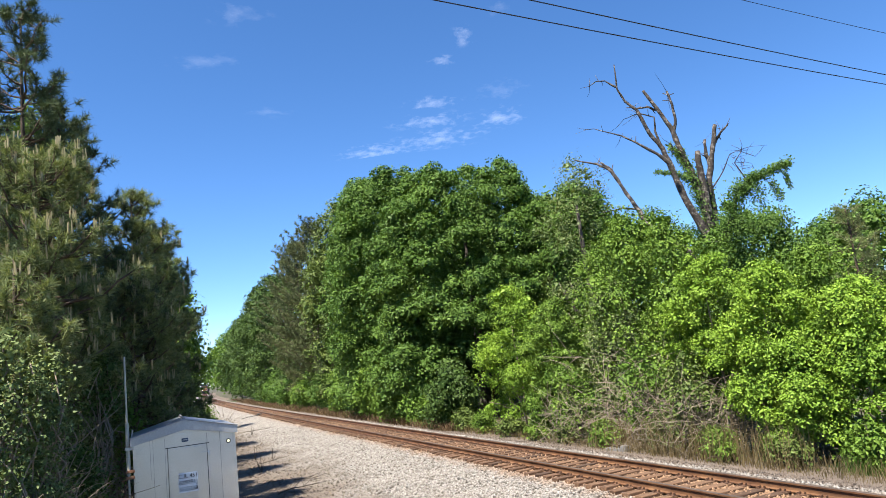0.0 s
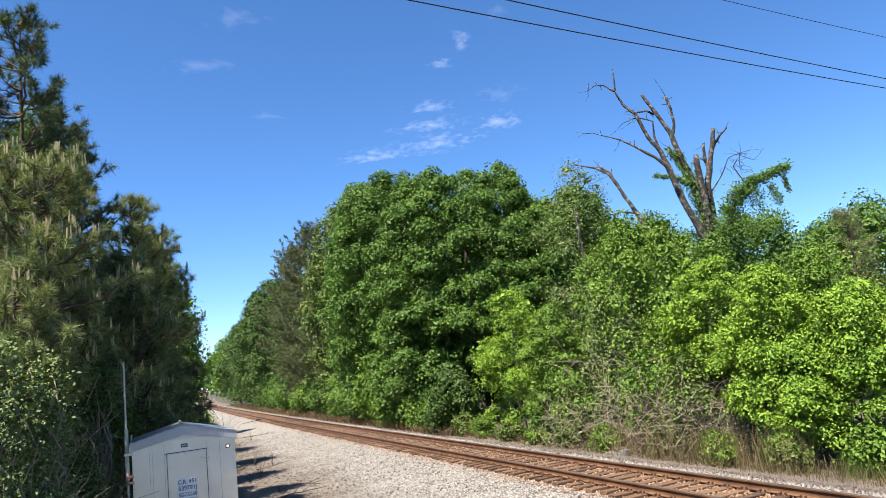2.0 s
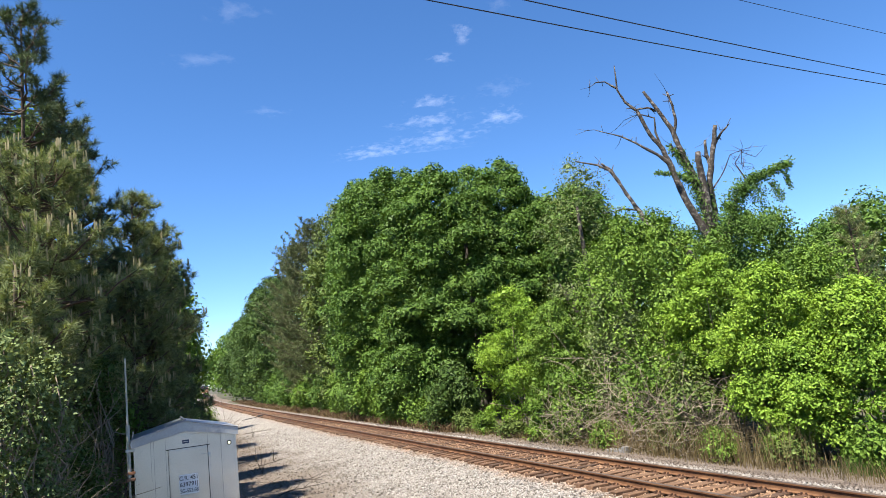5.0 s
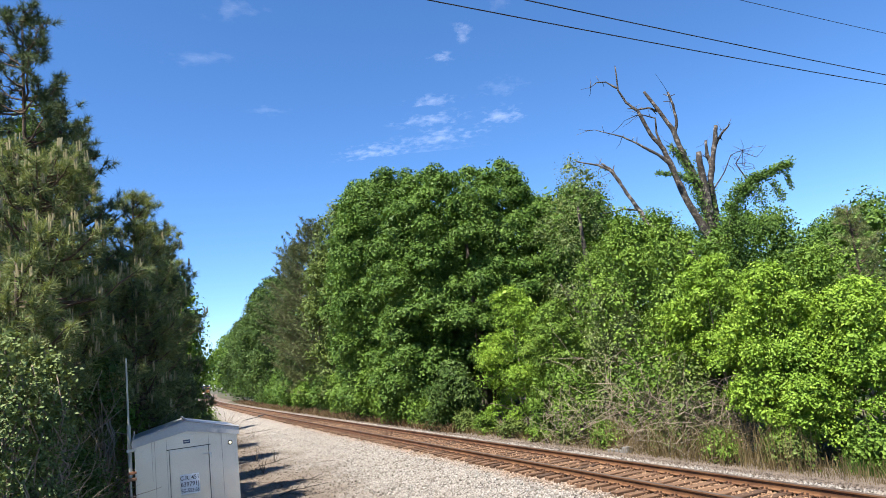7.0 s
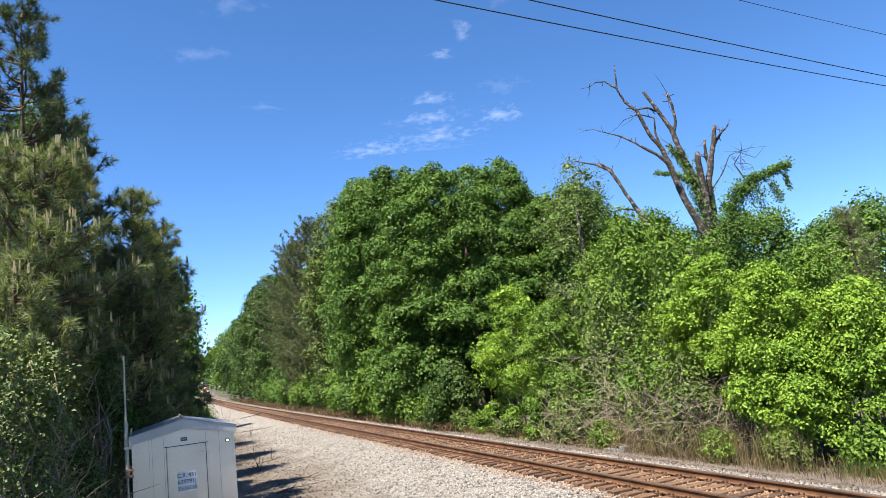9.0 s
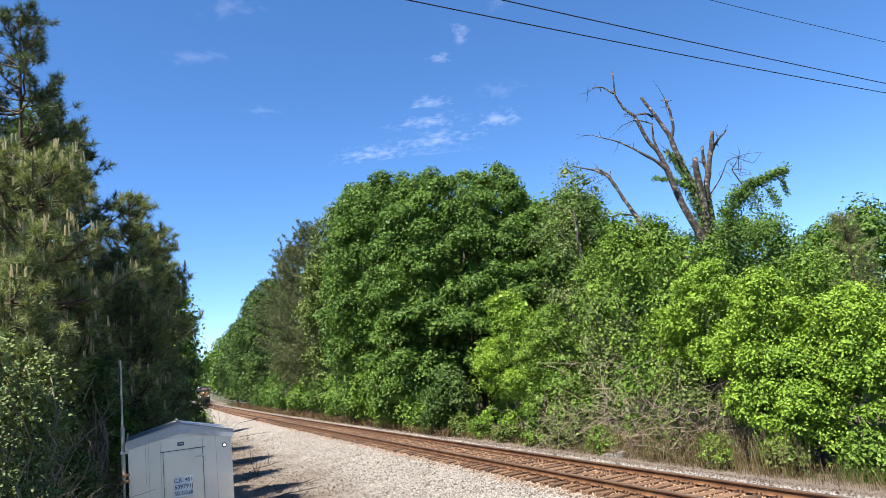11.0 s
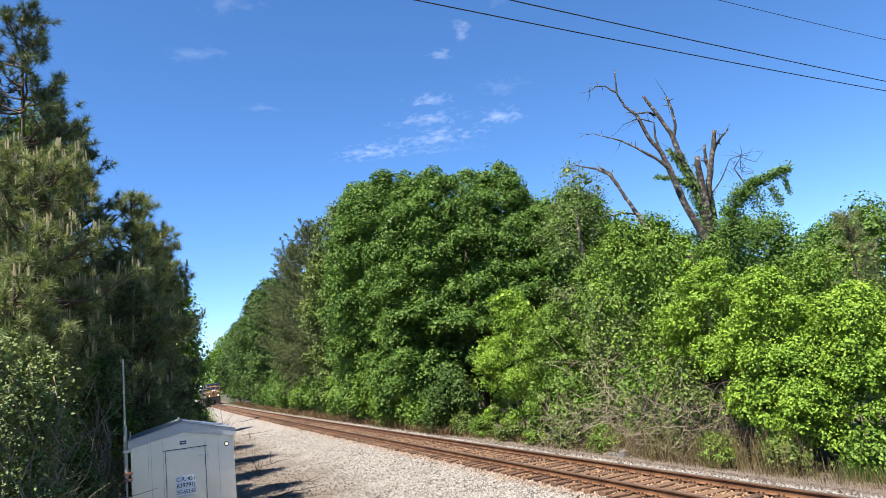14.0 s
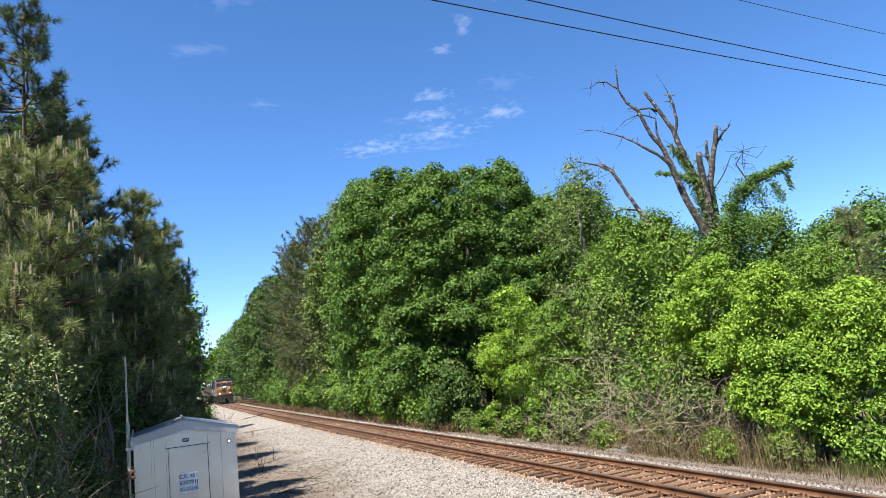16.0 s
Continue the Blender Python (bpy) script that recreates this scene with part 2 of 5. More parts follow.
def ground_material():
    m, nt, b = material("ground soil", 0.95)
    o, s, pos = across(nt)
    soil = ramp(nt, noise_fac(nt, 3.0, 6, 0.7, pos), [(0.3, (0.0328, 0.0234, 0.0164)), (0.55, (0.0796, 0.0585, 0.0398)), (0.8, (0.14, 0.112, 0.0796))])
    grass = ramp(nt, noise_fac(nt, 6.0, 5, 0.7, pos), [(0.3, (0.0164, 0.0281, 0.00842)), (0.7, (0.0468, 0.0702, 0.0187))])
    col = mixed(nt, ramp(nt, noise_fac(nt, 0.25, 4, 0.6, pos), [(0.42, (0, 0, 0)), (0.6, (1, 1, 1))]), soil, grass)
    nt.links.new(col, b.inputs["Base Color"])
    bumped(nt, b, noise_fac(nt, 14, 5, 0.7, pos), 0.8, 0.06)
    return m


GROUND = ground_material()


# ---- mesh helpers ----
def part(name, bm, mat, parent=None, label="", smooth=False):
    me = bpy.data.meshes.new(name)
    if isinstance(bm, tuple):
        verts, faces = bm
        me.from_pydata(verts if isinstance(verts, list) else verts.tolist(), [], faces if isinstance(faces, list) else faces.tolist())
    else:
        bm.to_mesh(me)
        bm.free()
    me.materials.append(mat)
    if smooth:
        me.polygons.foreach_set("use_smooth", [True] * len(me.polygons))
    ob = new(name, me)
    if parent is not None:
        ob.parent = parent
    if label:
        tagged(ob, label)
    return ob


def thing(name, place, label, category, group="", kind="", turn=0.0):
    e = new(name)
    e.empty_display_size = 0.2
    e.matrix_world = pose(*place, 0, 0, turn)
    return tagged(e, label, category, group, kind)


def box(bm, x0, x1, y0, y1, z0, z1, bevel=0.0):
    r = bmesh.ops.create_cube(bm, size=1.0)
    vs = r["verts"]
    for v in vs:
        v.co = Vector(((x0 + x1) / 2 + v.co.x * (x1 - x0), (y0 + y1) / 2 + v.co.y * (y1 - y0), (z0 + z1) / 2 + v.co.z * (z1 - z0)))
    if bevel:
        es = {e for v in vs for e in v.link_edges}
        bmesh.ops.bevel(bm, geom=list(es), offset=bevel, segments=2, affect="EDGES", profile=0.7)
    return bm


def cyl(bm, p, q, r0, r1=None, seg=12):
    p, q = Vector(p), Vector(q)
    r1 = r0 if r1 is None else r1
    m = Matrix.Translation((p + q) / 2) @ (q - p).to_track_quat("Z", "Y").to_matrix().to_4x4()
    bmesh.ops.create_cone(bm, cap_ends=True, segments=seg, radius1=r0, radius2=r1, depth=(q - p).length, matrix=m)
    return bm


def tubes(lines, sides=6):
    """Tapered tubes along polylines of (x, y, z, radius): verts and faces."""
    verts, faces = [], []
    for line in lines:
        pts = [Vector(p[:3]) for p in line]
        base = len(verts)
        for k, p in enumerate(pts):
            t = (pts[min(k + 1, len(pts) - 1)] - pts[max(k - 1, 0)])
            t = t.normalized() if t.length > 1e-6 else Vector((0, 0, 1))
            a = t.orthogonal().normalized() if k == 0 else (a - t * a.dot(t)).normalized()
            b = t.cross(a)
            for j in range(sides):
                w = 2 * math.pi * j / sides
                verts.append(tuple(p + (a * math.cos(w) + b * math.sin(w)) * line[k][3]))
        for k in range(len(pts) - 1):
            for j in range(sides):
                i0, i1 = base + k * sides + j, base + k * sides + (j + 1) % sides
                faces.append((i0, i1, i1 + sides, i0 + sides))
        faces.append(tuple(base + (len(pts) - 1) * sides + j for j in range(sides)))
    return verts, faces


def leaf_mesh(centres, outward, size, rng, aspect=0.62, droop=0.25, spread=0.45, kite=True):
    """One leaf a centre, its face turned roughly outward: a folded kite, or far off a plain blade."""
    n = len(centres)
    nor = outward + rng.normal(0, spread, (n, 3))
    nor /= np.linalg.norm(nor, axis=1)[:, None] + 1e-9
    ref = rng.normal(0, 1, (n, 3))
    ref[:, 2] -= droop * 2
    a = ref - nor * (ref * nor).sum(1)[:, None]
    a /= np.linalg.norm(a, axis=1)[:, None] + 1e-9
    b = np.cross(nor, a)
    ln = (size * rng.uniform(0.65, 1.3, n))[:, None]
    w = ln * aspect * 0.5
    if not kite:
        w = w * 1.25
        v = np.stack([centres - a * ln * 0.45 - b * w, centres - a * ln * 0.35 + b * w, centres + a * ln * 0.6], 1)
        return v.reshape(-1, 3), np.arange(n * 3).reshape(n, 3)
    v = np.empty((n, 4, 3))
    v[:, 0] = centres - a * ln * 0.5
    v[:, 1] = centres + b * w + nor * w * 0.25 - a * ln * 0.05
    v[:, 2] = centres + a * ln * 0.5 - nor * ln * 0.12
    v[:, 3] = centres - b * w + nor * w * 0.25 - a * ln * 0.05
    f = np.arange(n * 4).reshape(n, 4)
    return v.reshape(-1, 3), np.concatenate([f[:, [0, 1, 2]], f[:, [0, 2, 3]]])


def quick(name, verts, faces, mat, parent, label=""):
    """A mesh of triangles straight from arrays."""
    me = bpy.data.meshes.new(name)
    nv, nf = len(verts), len(faces)
    me.vertices.add(nv)
    me.vertices.foreach_set("co", np.ascontiguousarray(verts, dtype=np.float32).ravel())
    me.loops.add(nf * 3)
    me.loops.foreach_set("vertex_index", np.ascontiguousarray(faces, dtype=np.int32).ravel())
    me.polygons.add(nf)
    me.polygons.foreach_set("loop_start", np.arange(0, nf * 3, 3, dtype=np.int32))
    me.update(calc_edges=True)
    me.materials.append(mat)
    ob = new(name, me)
    if parent is not None:
        ob.parent = parent
    if label:
        tagged(ob, label)
    return ob


def lobe_points(rng, lobes, clumps, leaves, clump_r, low=-0.55):
    """Leaf places in flat domed sprays on the skins of round lobes; and the way each leaf faces."""
    lob = np.array(lobes)
    area = lob[:, 3] * lob[:, 4]
    pick = rng.choice(len(lob), clumps, p=area / area.sum())
    u = rng.normal(0, 1, (clumps, 3))
    u /= np.linalg.norm(u, axis=1)[:, None]
    u[:, 2] = np.where(u[:, 2] < low, -u[:, 2], u[:, 2])
    L = lob[pick]
    rad = np.stack([L[:, 3], L[:, 3], L[:, 4]], 1) * (0.62 + 0.46 * np.sqrt(rng.random(clumps)))[:, None]
    c = L[:, :3] + u * rad
    axis = u * 0.8 + rng.normal(0, 0.3, u.shape) + np.array((0, 0, 0.6))
    axis = (axis / np.linalg.norm(axis, axis=1)[:, None])[:, None]
    q = np.clip(rng.normal(0, 1, (clumps, leaves, 3)), -1.6, 1.6)
    q = q - axis * ((q * axis).sum(2)[..., None] * 0.62)
    flat = (q * q).sum(2)[..., None]
    reach = (clump_r * rng.uniform(0.6, 1.5, clumps))[:, None, None]
    p = c[:, None] + (q - axis * 0.22 * flat) * reach
    way = axis + q * 0.38
    return p.reshape(-1, 3), way.reshape(-1, 3)


def core_points(rng, lobes, count):
    """Places deep inside the lobes, where the inner leaves hang in shade."""
    L = np.array(lobes)[rng.integers(0, len(lobes), count)]
    u = rng.normal(0, 1, (count, 3))
    u /= np.linalg.norm(u, axis=1)[:, None]
    return L[:, :3] + u * np.stack([L[:, 3], L[:, 3], L[:, 4]], 1) * rng.uniform(0.1, 0.6, count)[:, None], u


def crown_lobes(rng, rx, ry, z0, z1, count, lobe, dome=0.7, inner=0.55):
    """Lobes spread over a full crown, widest below the middle, between the heights z0 and z1."""
    out = []
    for k in range(count):
        h = (k + rng.random()) / count
        w = rng.uniform(0, 2 * math.pi)
        r = lobe * rng.uniform(0.65, 1.3) * (1.1 - 0.35 * h)
        wide = math.sin(math.pi * (0.24 + 0.70 * h)) ** dome
        f = rng.uniform(inner, 1.02)
        out.append((math.cos(w) * max(0.1, rx * wide - r) * f, math.sin(w) * max(0.1, ry * wide - r) * f, z0 + r * 0.8 + h * max(0.1, z1 - z0 - 1.7 * r), r, r * rng.uniform(0.65, 0.9)))
    full = 0.55 if inner < 0.7 else 0.8
    for h in (0.2, 0.4, 0.58, 0.74, 0.85) if inner > 0.7 else (0.25, 0.5, 0.72):
        wide = math.sin(math.pi * (0.24 + 0.70 * h)) ** dome
        out.append((0, 0, z0 + h * (z1 - z0), min(rx, ry) * full * wide, (z1 - z0) * (0.2 if h < 0.8 else 0.11)))
    return out


def limbs_to(rng, lobes, trunk_r, top, base=(0, 0), lean=(0, 0)):
    lines = [[(base[0] + lean[0] * f + math.sin(f * 5) * 0.08, base[1] + lean[1] * f, top * f - 0.1 * (f == 0), trunk_r * (1.25 if f == 0 else 1 - 0.75 * f)) for f in np.linspace(0, 1, 9)]]
    for x, y, z, r, _ in lobes:
        f = min(0.85, max(0.2, (z / top) * rng.uniform(0.45, 0.7)))
        sx, sy, sz = base[0] + lean[0] * f + math.sin(f * 5) * 0.08, base[1] + lean[1] * f, top * f
        rr = trunk_r * (1 - 0.75 * f) * 0.45
        pts = []
        for g in np.linspace(0, 1, 5):
            w = 0.12 if g else 0.0
            pts.append((sx + (x - sx) * g + rng.normal(0, 1) * w, sy + (y - sy) * g + rng.normal(0, 1) * w, sz + (z + r * 0.5 - sz) * g ** 1.2, rr * (1 - 0.85 * g) + 0.01))
        lines.append(pts)
    return lines


def broadleaf(name, place, rx, ry, z0, z1, leaf, clumps, per, size, label, seed, lobes=26, lobe=None, trunk=None, clump_r=0.45, bark=None, extra=(), category="tree", group="", low=-0.55, dome=0.7, inner=0.55):
    rng = np.random.default_rng(seed)
    t = thing(name, place, label, category, group)
    lb = crown_lobes(rng, rx, ry, z0, z1, lobes, lobe or min(rx, ry) * 0.36, dome, inner) + list(extra)
    tr = trunk or 0.018 * z1 + 0.05
    lines = limbs_to(rng, lb[:14], tr, z0 + (z1 - z0) * 0.7)
    for k, line in enumerate(lines):
        part("limb" if k else "trunk", tubes([line], 5), bark or BARK, t, smooth=True)
    p, u = lobe_points(rng, lb, clumps, per, clump_r, low)
    inner, iu = core_points(rng, lb, int(clumps * per * 0.07))
    sizes = np.concatenate([np.full(len(p), size), np.full(len(inner), size * 2.4)])
    p, u = np.concatenate([p, inner]), np.concatenate([u, iu])
    keep = p[:, 2] > 0.05
    v, f = leaf_mesh(p[keep], u[keep], sizes[keep], rng, kite=math.hypot(place[0], place[1]) < 36)
    quick("crown", v, f, leaf, t)
    return t


# ---- ground, ballast, track ----
def build_ground():
    c = np.concatenate([[-3500, -1500, -600, -300, -150], np.arange(-90, 91, 2.0), [150, 300, 600, 1500, 3500]])
    verts, n = [], len(c)
    for y in c + 40:
        for x in c:
            o = x * N2.x + y * N2.y - OC
            z = 0.12 * noise.noise((x * 0.15, y * 0.15, 3)) if abs(x) < 95 and abs(y - 40) < 95 else 0
            z -= 0.10
            far = max(0.0, o - 7)
            z += min(1.2, 0.05 * far) if abs(x) < 200 and abs(y) < 200 else 0
            verts.append((x, y, z))
    faces = [(j * n + i, j * n + i + 1, (j + 1) * n + i + 1, (j + 1) * n + i) for j in range(n - 1) for i in range(n - 1)]
    g = part("ground", (verts, faces), GROUND, smooth=True)
    tagged(g, "brown soil with patches of weeds beside the railway", "ground", kind="structure")


PROFILE = [(-9.5, -0.09), (-8.0, 0.02), (-6.0, 0.05), (-4.2, 0.07), (-3.2, 0.13), (-2.5, 0.17), (-1.75, 0.235), (-1.3, 0.285), (-0.6, 0.32), (0, 0.32), (0.6, 0.32), (1.3, 0.325), (1.75, 0.28), (2.3, 0.18), (3.0, 0.09), (4.2, 0.03), (5.4, -0.09)]


def bed_height(o):
    for (o0, z0), (o1, z1) in zip(PROFILE, PROFILE[1:]):
        if o0 <= o <= o1:
            return z0 + (z1 - z0) * (o - o0) / (o1 - o0)
    return 0.0


def build_ballast():
    ss = np.concatenate([np.arange(-12, 60, 0.5), np.arange(60, 482, 4.0)])
    verts = []
    for s in ss:
        for o, z in PROFILE:
            q = along(s, o + 0.12 * noise.noise((s * 0.6, o, 5)), z)
            q.z += 0.035 * noise.noise((s * 1.3, o * 1.3, 9)) if abs(o) > 1.5 else 0
            verts.append(tuple(q))
    n = len(PROFILE)
    faces = [(j * n + i, j * n + i + 1, (j + 1) * n + i + 1, (j + 1) * n + i) for j in range(len(ss) - 1) for i in range(n - 1)]
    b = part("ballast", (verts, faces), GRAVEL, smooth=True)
    tagged(b, "pale crushed granite ballast bed, rust-stained between the rails", "ballast", kind="structure")
    # loose stones near enough to show one by one
    rng = np.random.default_rng(4)
    octa = np.array([(1, 0, 0), (-1, 0, 0), (0, 1, 0), (0, -1, 0), (0, 0, 1), (0, 0, -1)], float)
    tri = np.array([(0, 2, 4), (2, 1, 4), (1, 3, 4), (3, 0, 4), (2, 0, 5), (1, 2, 5), (3, 1, 5), (0, 3, 5)])
    count = 36000
    s = 8 + 46 * rng.random(count) ** 1.5
    o = rng.uniform(-7.5, 3.0, count)
    thin = rng.random(count) < np.where(o < -5, 0.35, 1.0)
    s, o = s[thin], o[thin]
    count = len(s)
    cx = np.array([along(a, b_, bed_height(b_)) for a, b_ in zip(s, o)])
    size = rng.uniform(0.022, 0.048, count)[:, None, None] * rng.uniform(0.65, 1.3, (count, 1, 3))
    jit = octa[None] + rng.normal(0, 0.22, (count, 6, 3))
    v = jit * size
    ang = rng.uniform(0, 6.28, count)
    ca, sa = np.cos(ang)[:, None], np.sin(ang)[:, None]
    x, y = v[..., 0] * ca - v[..., 1] * sa, v[..., 0] * sa + v[..., 1] * ca
    v = np.stack([x, y, v[..., 2]], -1) + cx[:, None, :] + np.array((0, 0, 0.012))
    f = (tri[None] + (np.arange(count) * 6)[:, None, None]).reshape(-1, 3)
    st = quick("ballast_stones", v.reshape(-1, 3), f, STONE, None)
    tagged(st, "loose angular pale granite stones lying over the ballast", "stones", kind="stuff")


RAIL_SECTION = [(-0.070, 0), (0.070, 0), (0.070, 0.012), (0.018, 0.032), (0.010, 0.06), (0.010, 0.125), (0.036, 0.140), (0.037, 0.168), (0.026, 0.180), (-0.026, 0.180), (-0.037, 0.168), (-0.036, 0.140), (-0.010, 0.125), (-0.010, 0.06), (-0.018, 0.032), (-0.070, 0.012)]


def build_rails():
    ss = np.concatenate([np.arange(-12, 80, 1.0), np.arange(80, 482, 5.0)])
    for o in (-0.7525, 0.7525):
        r = thing("rail", along(15, o, 0.37), "rust-brown steel rail with a worn darker top, on wooden ties", "rail", "rails of the track")
        m = r.matrix_world.inverted()
        for nm, idx, mat, lab in (("web_and_foot", [10, 11, 12, 13, 14, 15, 0, 1, 2, 3, 4, 5, 6, 7], RUST, "rust-brown web and foot"), ("head", [7, 8, 9, 10], RAIL_SHINE, "worn grey-brown rail head")):
            verts, n = [], len(idx)
            for s in ss:
                for i in idx:
                    verts.append(tuple(m @ along(s, o + RAIL_SECTION[i][0], 0.37 + RAIL_SECTION[i][1])))
            faces = [(j * n + i, j * n + i + 1, (j + 1) * n + i + 1, (j + 1) * n + i) for j in range(len(ss) - 1) for i in range(n - 1)]
            part(nm, (verts, faces), mat, r, lab)


def tie_shapes(rng):
    out = []
    for k in range(5):
        bm = bmesh.new()
        bmesh.ops.create_cube(bm, size=1.0)
        for v in bm.verts:
            v.co = Vector((v.co.x * 2.6, v.co.y * 0.23, v.co.z * 0.18))
            v.co += Vector((rng.uniform(-0.04, 0.04), rng.uniform(-0.008, 0.008), rng.uniform(-0.006, 0.006)))
        bmesh.ops.bevel(bm, geom=bm.edges[:], offset=0.012, segments=1, affect="EDGES")
        me = bpy.data.meshes.new("tie")
        bm.to_mesh(me)
        bm.free()
        me.materials.append(TIE)
        out.append(me)
    return out


def build_ties():
    rng = random.Random(8)
    shapes = tie_shapes(rng)
    bed = thing("track_ties", along(15, 0, 0.28), "row of weathered rust-stained wooden railway ties in ballast", "railway ties", kind="structure")
    inv = bed.matrix_world.inverted()
    rest_v, rest_f, plate_v, plate_f = [], [], [], []

    def block(vv, ff, m, sx, sy, sz):
        i = len(vv)
        for z in (-1, 1):
            for x, y in ((-1, -1), (1, -1), (1, 1), (-1, 1)):
                vv.append(tuple(m @ Vector((x * sx / 2, y * sy / 2, z * sz / 2))))
        ff += [tuple(i + q for q in f) for f in ((0, 3, 2, 1), (4, 5, 6, 7), (0, 1, 5, 4), (1, 2, 6, 5), (2, 3, 7, 6), (3, 0, 4, 7))]

    for k in range(978):
        s = -10 + k * 0.5 + rng.uniform(-0.03, 0.03)
        turn = heading(s) + rng.uniform(-1.5, 1.5)
        m = inv @ pose(*along(s, rng.uniform(-0.07, 0.07), 0.278 + rng.uniform(-0.006, 0.004)), rng.uniform(-0.4, 0.4), rng.uniform(-0.3, 0.3), turn)
        if k < 300:
            t = new("tie", rng.choice(shapes))
            t.parent = bed
            t.matrix_basis = m
        else:
            block(rest_v, rest_f, m, 2.6, 0.23, 0.18)
        if s < 70:
            for side in (-1, 1):
                q = inv @ pose(*along(s, side * 0.7525, 0.3715), 0, 0, heading(s))
                block(plate_v, plate_f, q, 0.36, 0.19, 0.016)
                for dx in (-0.095, 0.095, -0.15, 0.15):
                    for dy in (-0.055, 0.055) if abs(dx) < 0.1 else (0.03,):
                        sp = q @ pose(dx, dy, 0.028)
                        block(plate_v, plate_f, sp, 0.034, 0.026, 0.045)
                # anchors that grip the rail's foot beside the tie
                for dy in (-0.15, 0.15):
                    block(plate_v, plate_f, q @ pose(0, dy, 0.002), 0.2, 0.03, 0.03)
    far = part("far_ties", (rest_v, rest_f), TIE, bed)
    tagged(far, kind="stuff")
    pl = part("tie_plates_and_spikes", (plate_v, plate_f), PLATE, bed, "rusty plates, spikes and anchors")
    tagged(pl, kind="stuff")


# ---- signal house ----
def build_house():
    # local x across the line, y along it, front at y = 0
    n0, s0 = -0.44, 17.0
    W, DEP, WALL0, EAVE, PEAK = 2.13, 2.5, 0.35, 2.86, 3.10
    p = ns(n0, s0)
    h = thing("signal_house", (p.x, p.y, -0.02), "silver aluminium railway equipment house with gabled roof, door shut", "signal house", turn=math.degrees(TH))
    bm = box(bmesh.new(), 0, W, 0.0, DEP, WALL0, EAVE - 0.06, 0.006)
    # gable ends rise to the ridge
    for y0, y1 in ((0.0, 0.03), (DEP - 0.03, DEP)):
        a = [bm.verts.new(v) for v in ((0.0, y0, EAVE - 0.06), (W, y0, EAVE - 0.06), (W / 2, y0, PEAK - 0.06))]
        b = [bm.verts.new((v.co.x, y1, v.co.z)) for v in a]
        bm.faces.new(a), bm.faces.new(b[::-1])
        for i in range(3):
            bm.faces.new((a[i], b[i], b[(i + 1) % 3], a[(i + 1) % 3]))
    part("wall", bm, ALU, h)
    for side in (-1, 1):
        bm = bmesh.new()
        ex, ez = W / 2 + side * (W / 2 + 0.05), EAVE - 0.03
        prof = [(W / 2, PEAK), (ex, ez), (ex, ez - 0.05), (W / 2, PEAK - 0.05)]
        rows = [[bm.verts.new((x, y, z)) for x, z in prof] for y in (-0.10, DEP + 0.10)]
        for i in range(4):
            bm.faces.new((rows[0][i], rows[0][(i + 1) % 4], rows[1][(i + 1) % 4], rows[1][i]))
        bm.faces.new(rows[0]), bm.faces.new(rows[1][::-1])
        bmesh.ops.recalc_face_normals(bm, faces=bm.faces[:])
        part("roof_panel", bm, ALU_TRIM, h, "pale metal roof panel")
        # deep fascia board on the gable
        bm = bmesh.new()
        drop = 0.20
        prof = [(W / 2, PEAK - 0.012), (ex, ez - 0.012), (ex, ez - drop + 0.03), (W / 2, PEAK - drop - 0.02)]
        rows = [[bm.verts.new((x, y, z)) for x, z in prof] for y in (-0.125, -0.1)]
        for i in range(4):
            bm.faces.new((rows[0][i], rows[0][(i + 1) % 4], rows[1][(i + 1) % 4], rows[1][i]))
        bm.faces.new(rows[0]), bm.faces.new(rows[1][::-1])
        bmesh.ops.recalc_face_normals(bm, faces=bm.faces[:])
        part("fascia", bm, ALU_TRIM, h, "pale metal fascia under the roof edge")
        bm = cyl(bmesh.new(), (W / 2, -0.13, PEAK + 0.004), (ex, -0.13, ez + 0.004), 0.016, seg=8)
        part("drip_edge", bm, ALU_TRIM, h)
    bm = cyl(bmesh.new(), (W / 2, -0.12, PEAK + 0.012), (W / 2, DEP + 0.12, PEAK + 0.012), 0.028, seg=8)
    part("ridge_cap", bm, ALU_TRIM, h)
    # door
    dx0, dx1, dz0, dz1 = 0.70, 1.50, 0.45, 2.50
    d = part("door", box(bmesh.new(), dx0, dx1, -0.022, 0.0, dz0, dz1, 0.006), ALU, h, "shut aluminium door")
    for x in (dx0 - 0.012, dx1 + 0.012):
        part("door_gap", box(bmesh.new(), x - 0.005, x + 0.005, -0.006, 0.001, dz0, dz1 + 0.015), SEAM, h)
    part("door_gap", box(bmesh.new(), dx0 - 0.06, dx1 + 0.06, -0.008, 0.001, dz1 + 0.012, dz1 + 0.028), SEAM, h)
    for x in (0.86, 1.05, 1.24):
        part("hinge_clip", box(bmesh.new(), x, x + 0.05, -0.034, -0.02, dz1 - 0.03, dz1 - 0.01), STEEL, d)
    part("hasp", box(bmesh.new(), dx1 - 0.14, dx1 + 0.08, -0.04, -0.02, 2.325, 2.345, 0.006), STEEL, d, "steel hasp bar")
    part("padlock", box(bmesh.new(), dx1 + 0.02, dx1 + 0.075, -0.075, -0.03, 2.24, 2.33, 0.01), STEEL, d, "steel padlock")
    part("door_handle", box(bmesh.new(), dx1 - 0.16, dx1 - 0.02, -0.075, -0.02, 1.28, 1.315, 0.008), STEEL, d, "steel door handle")
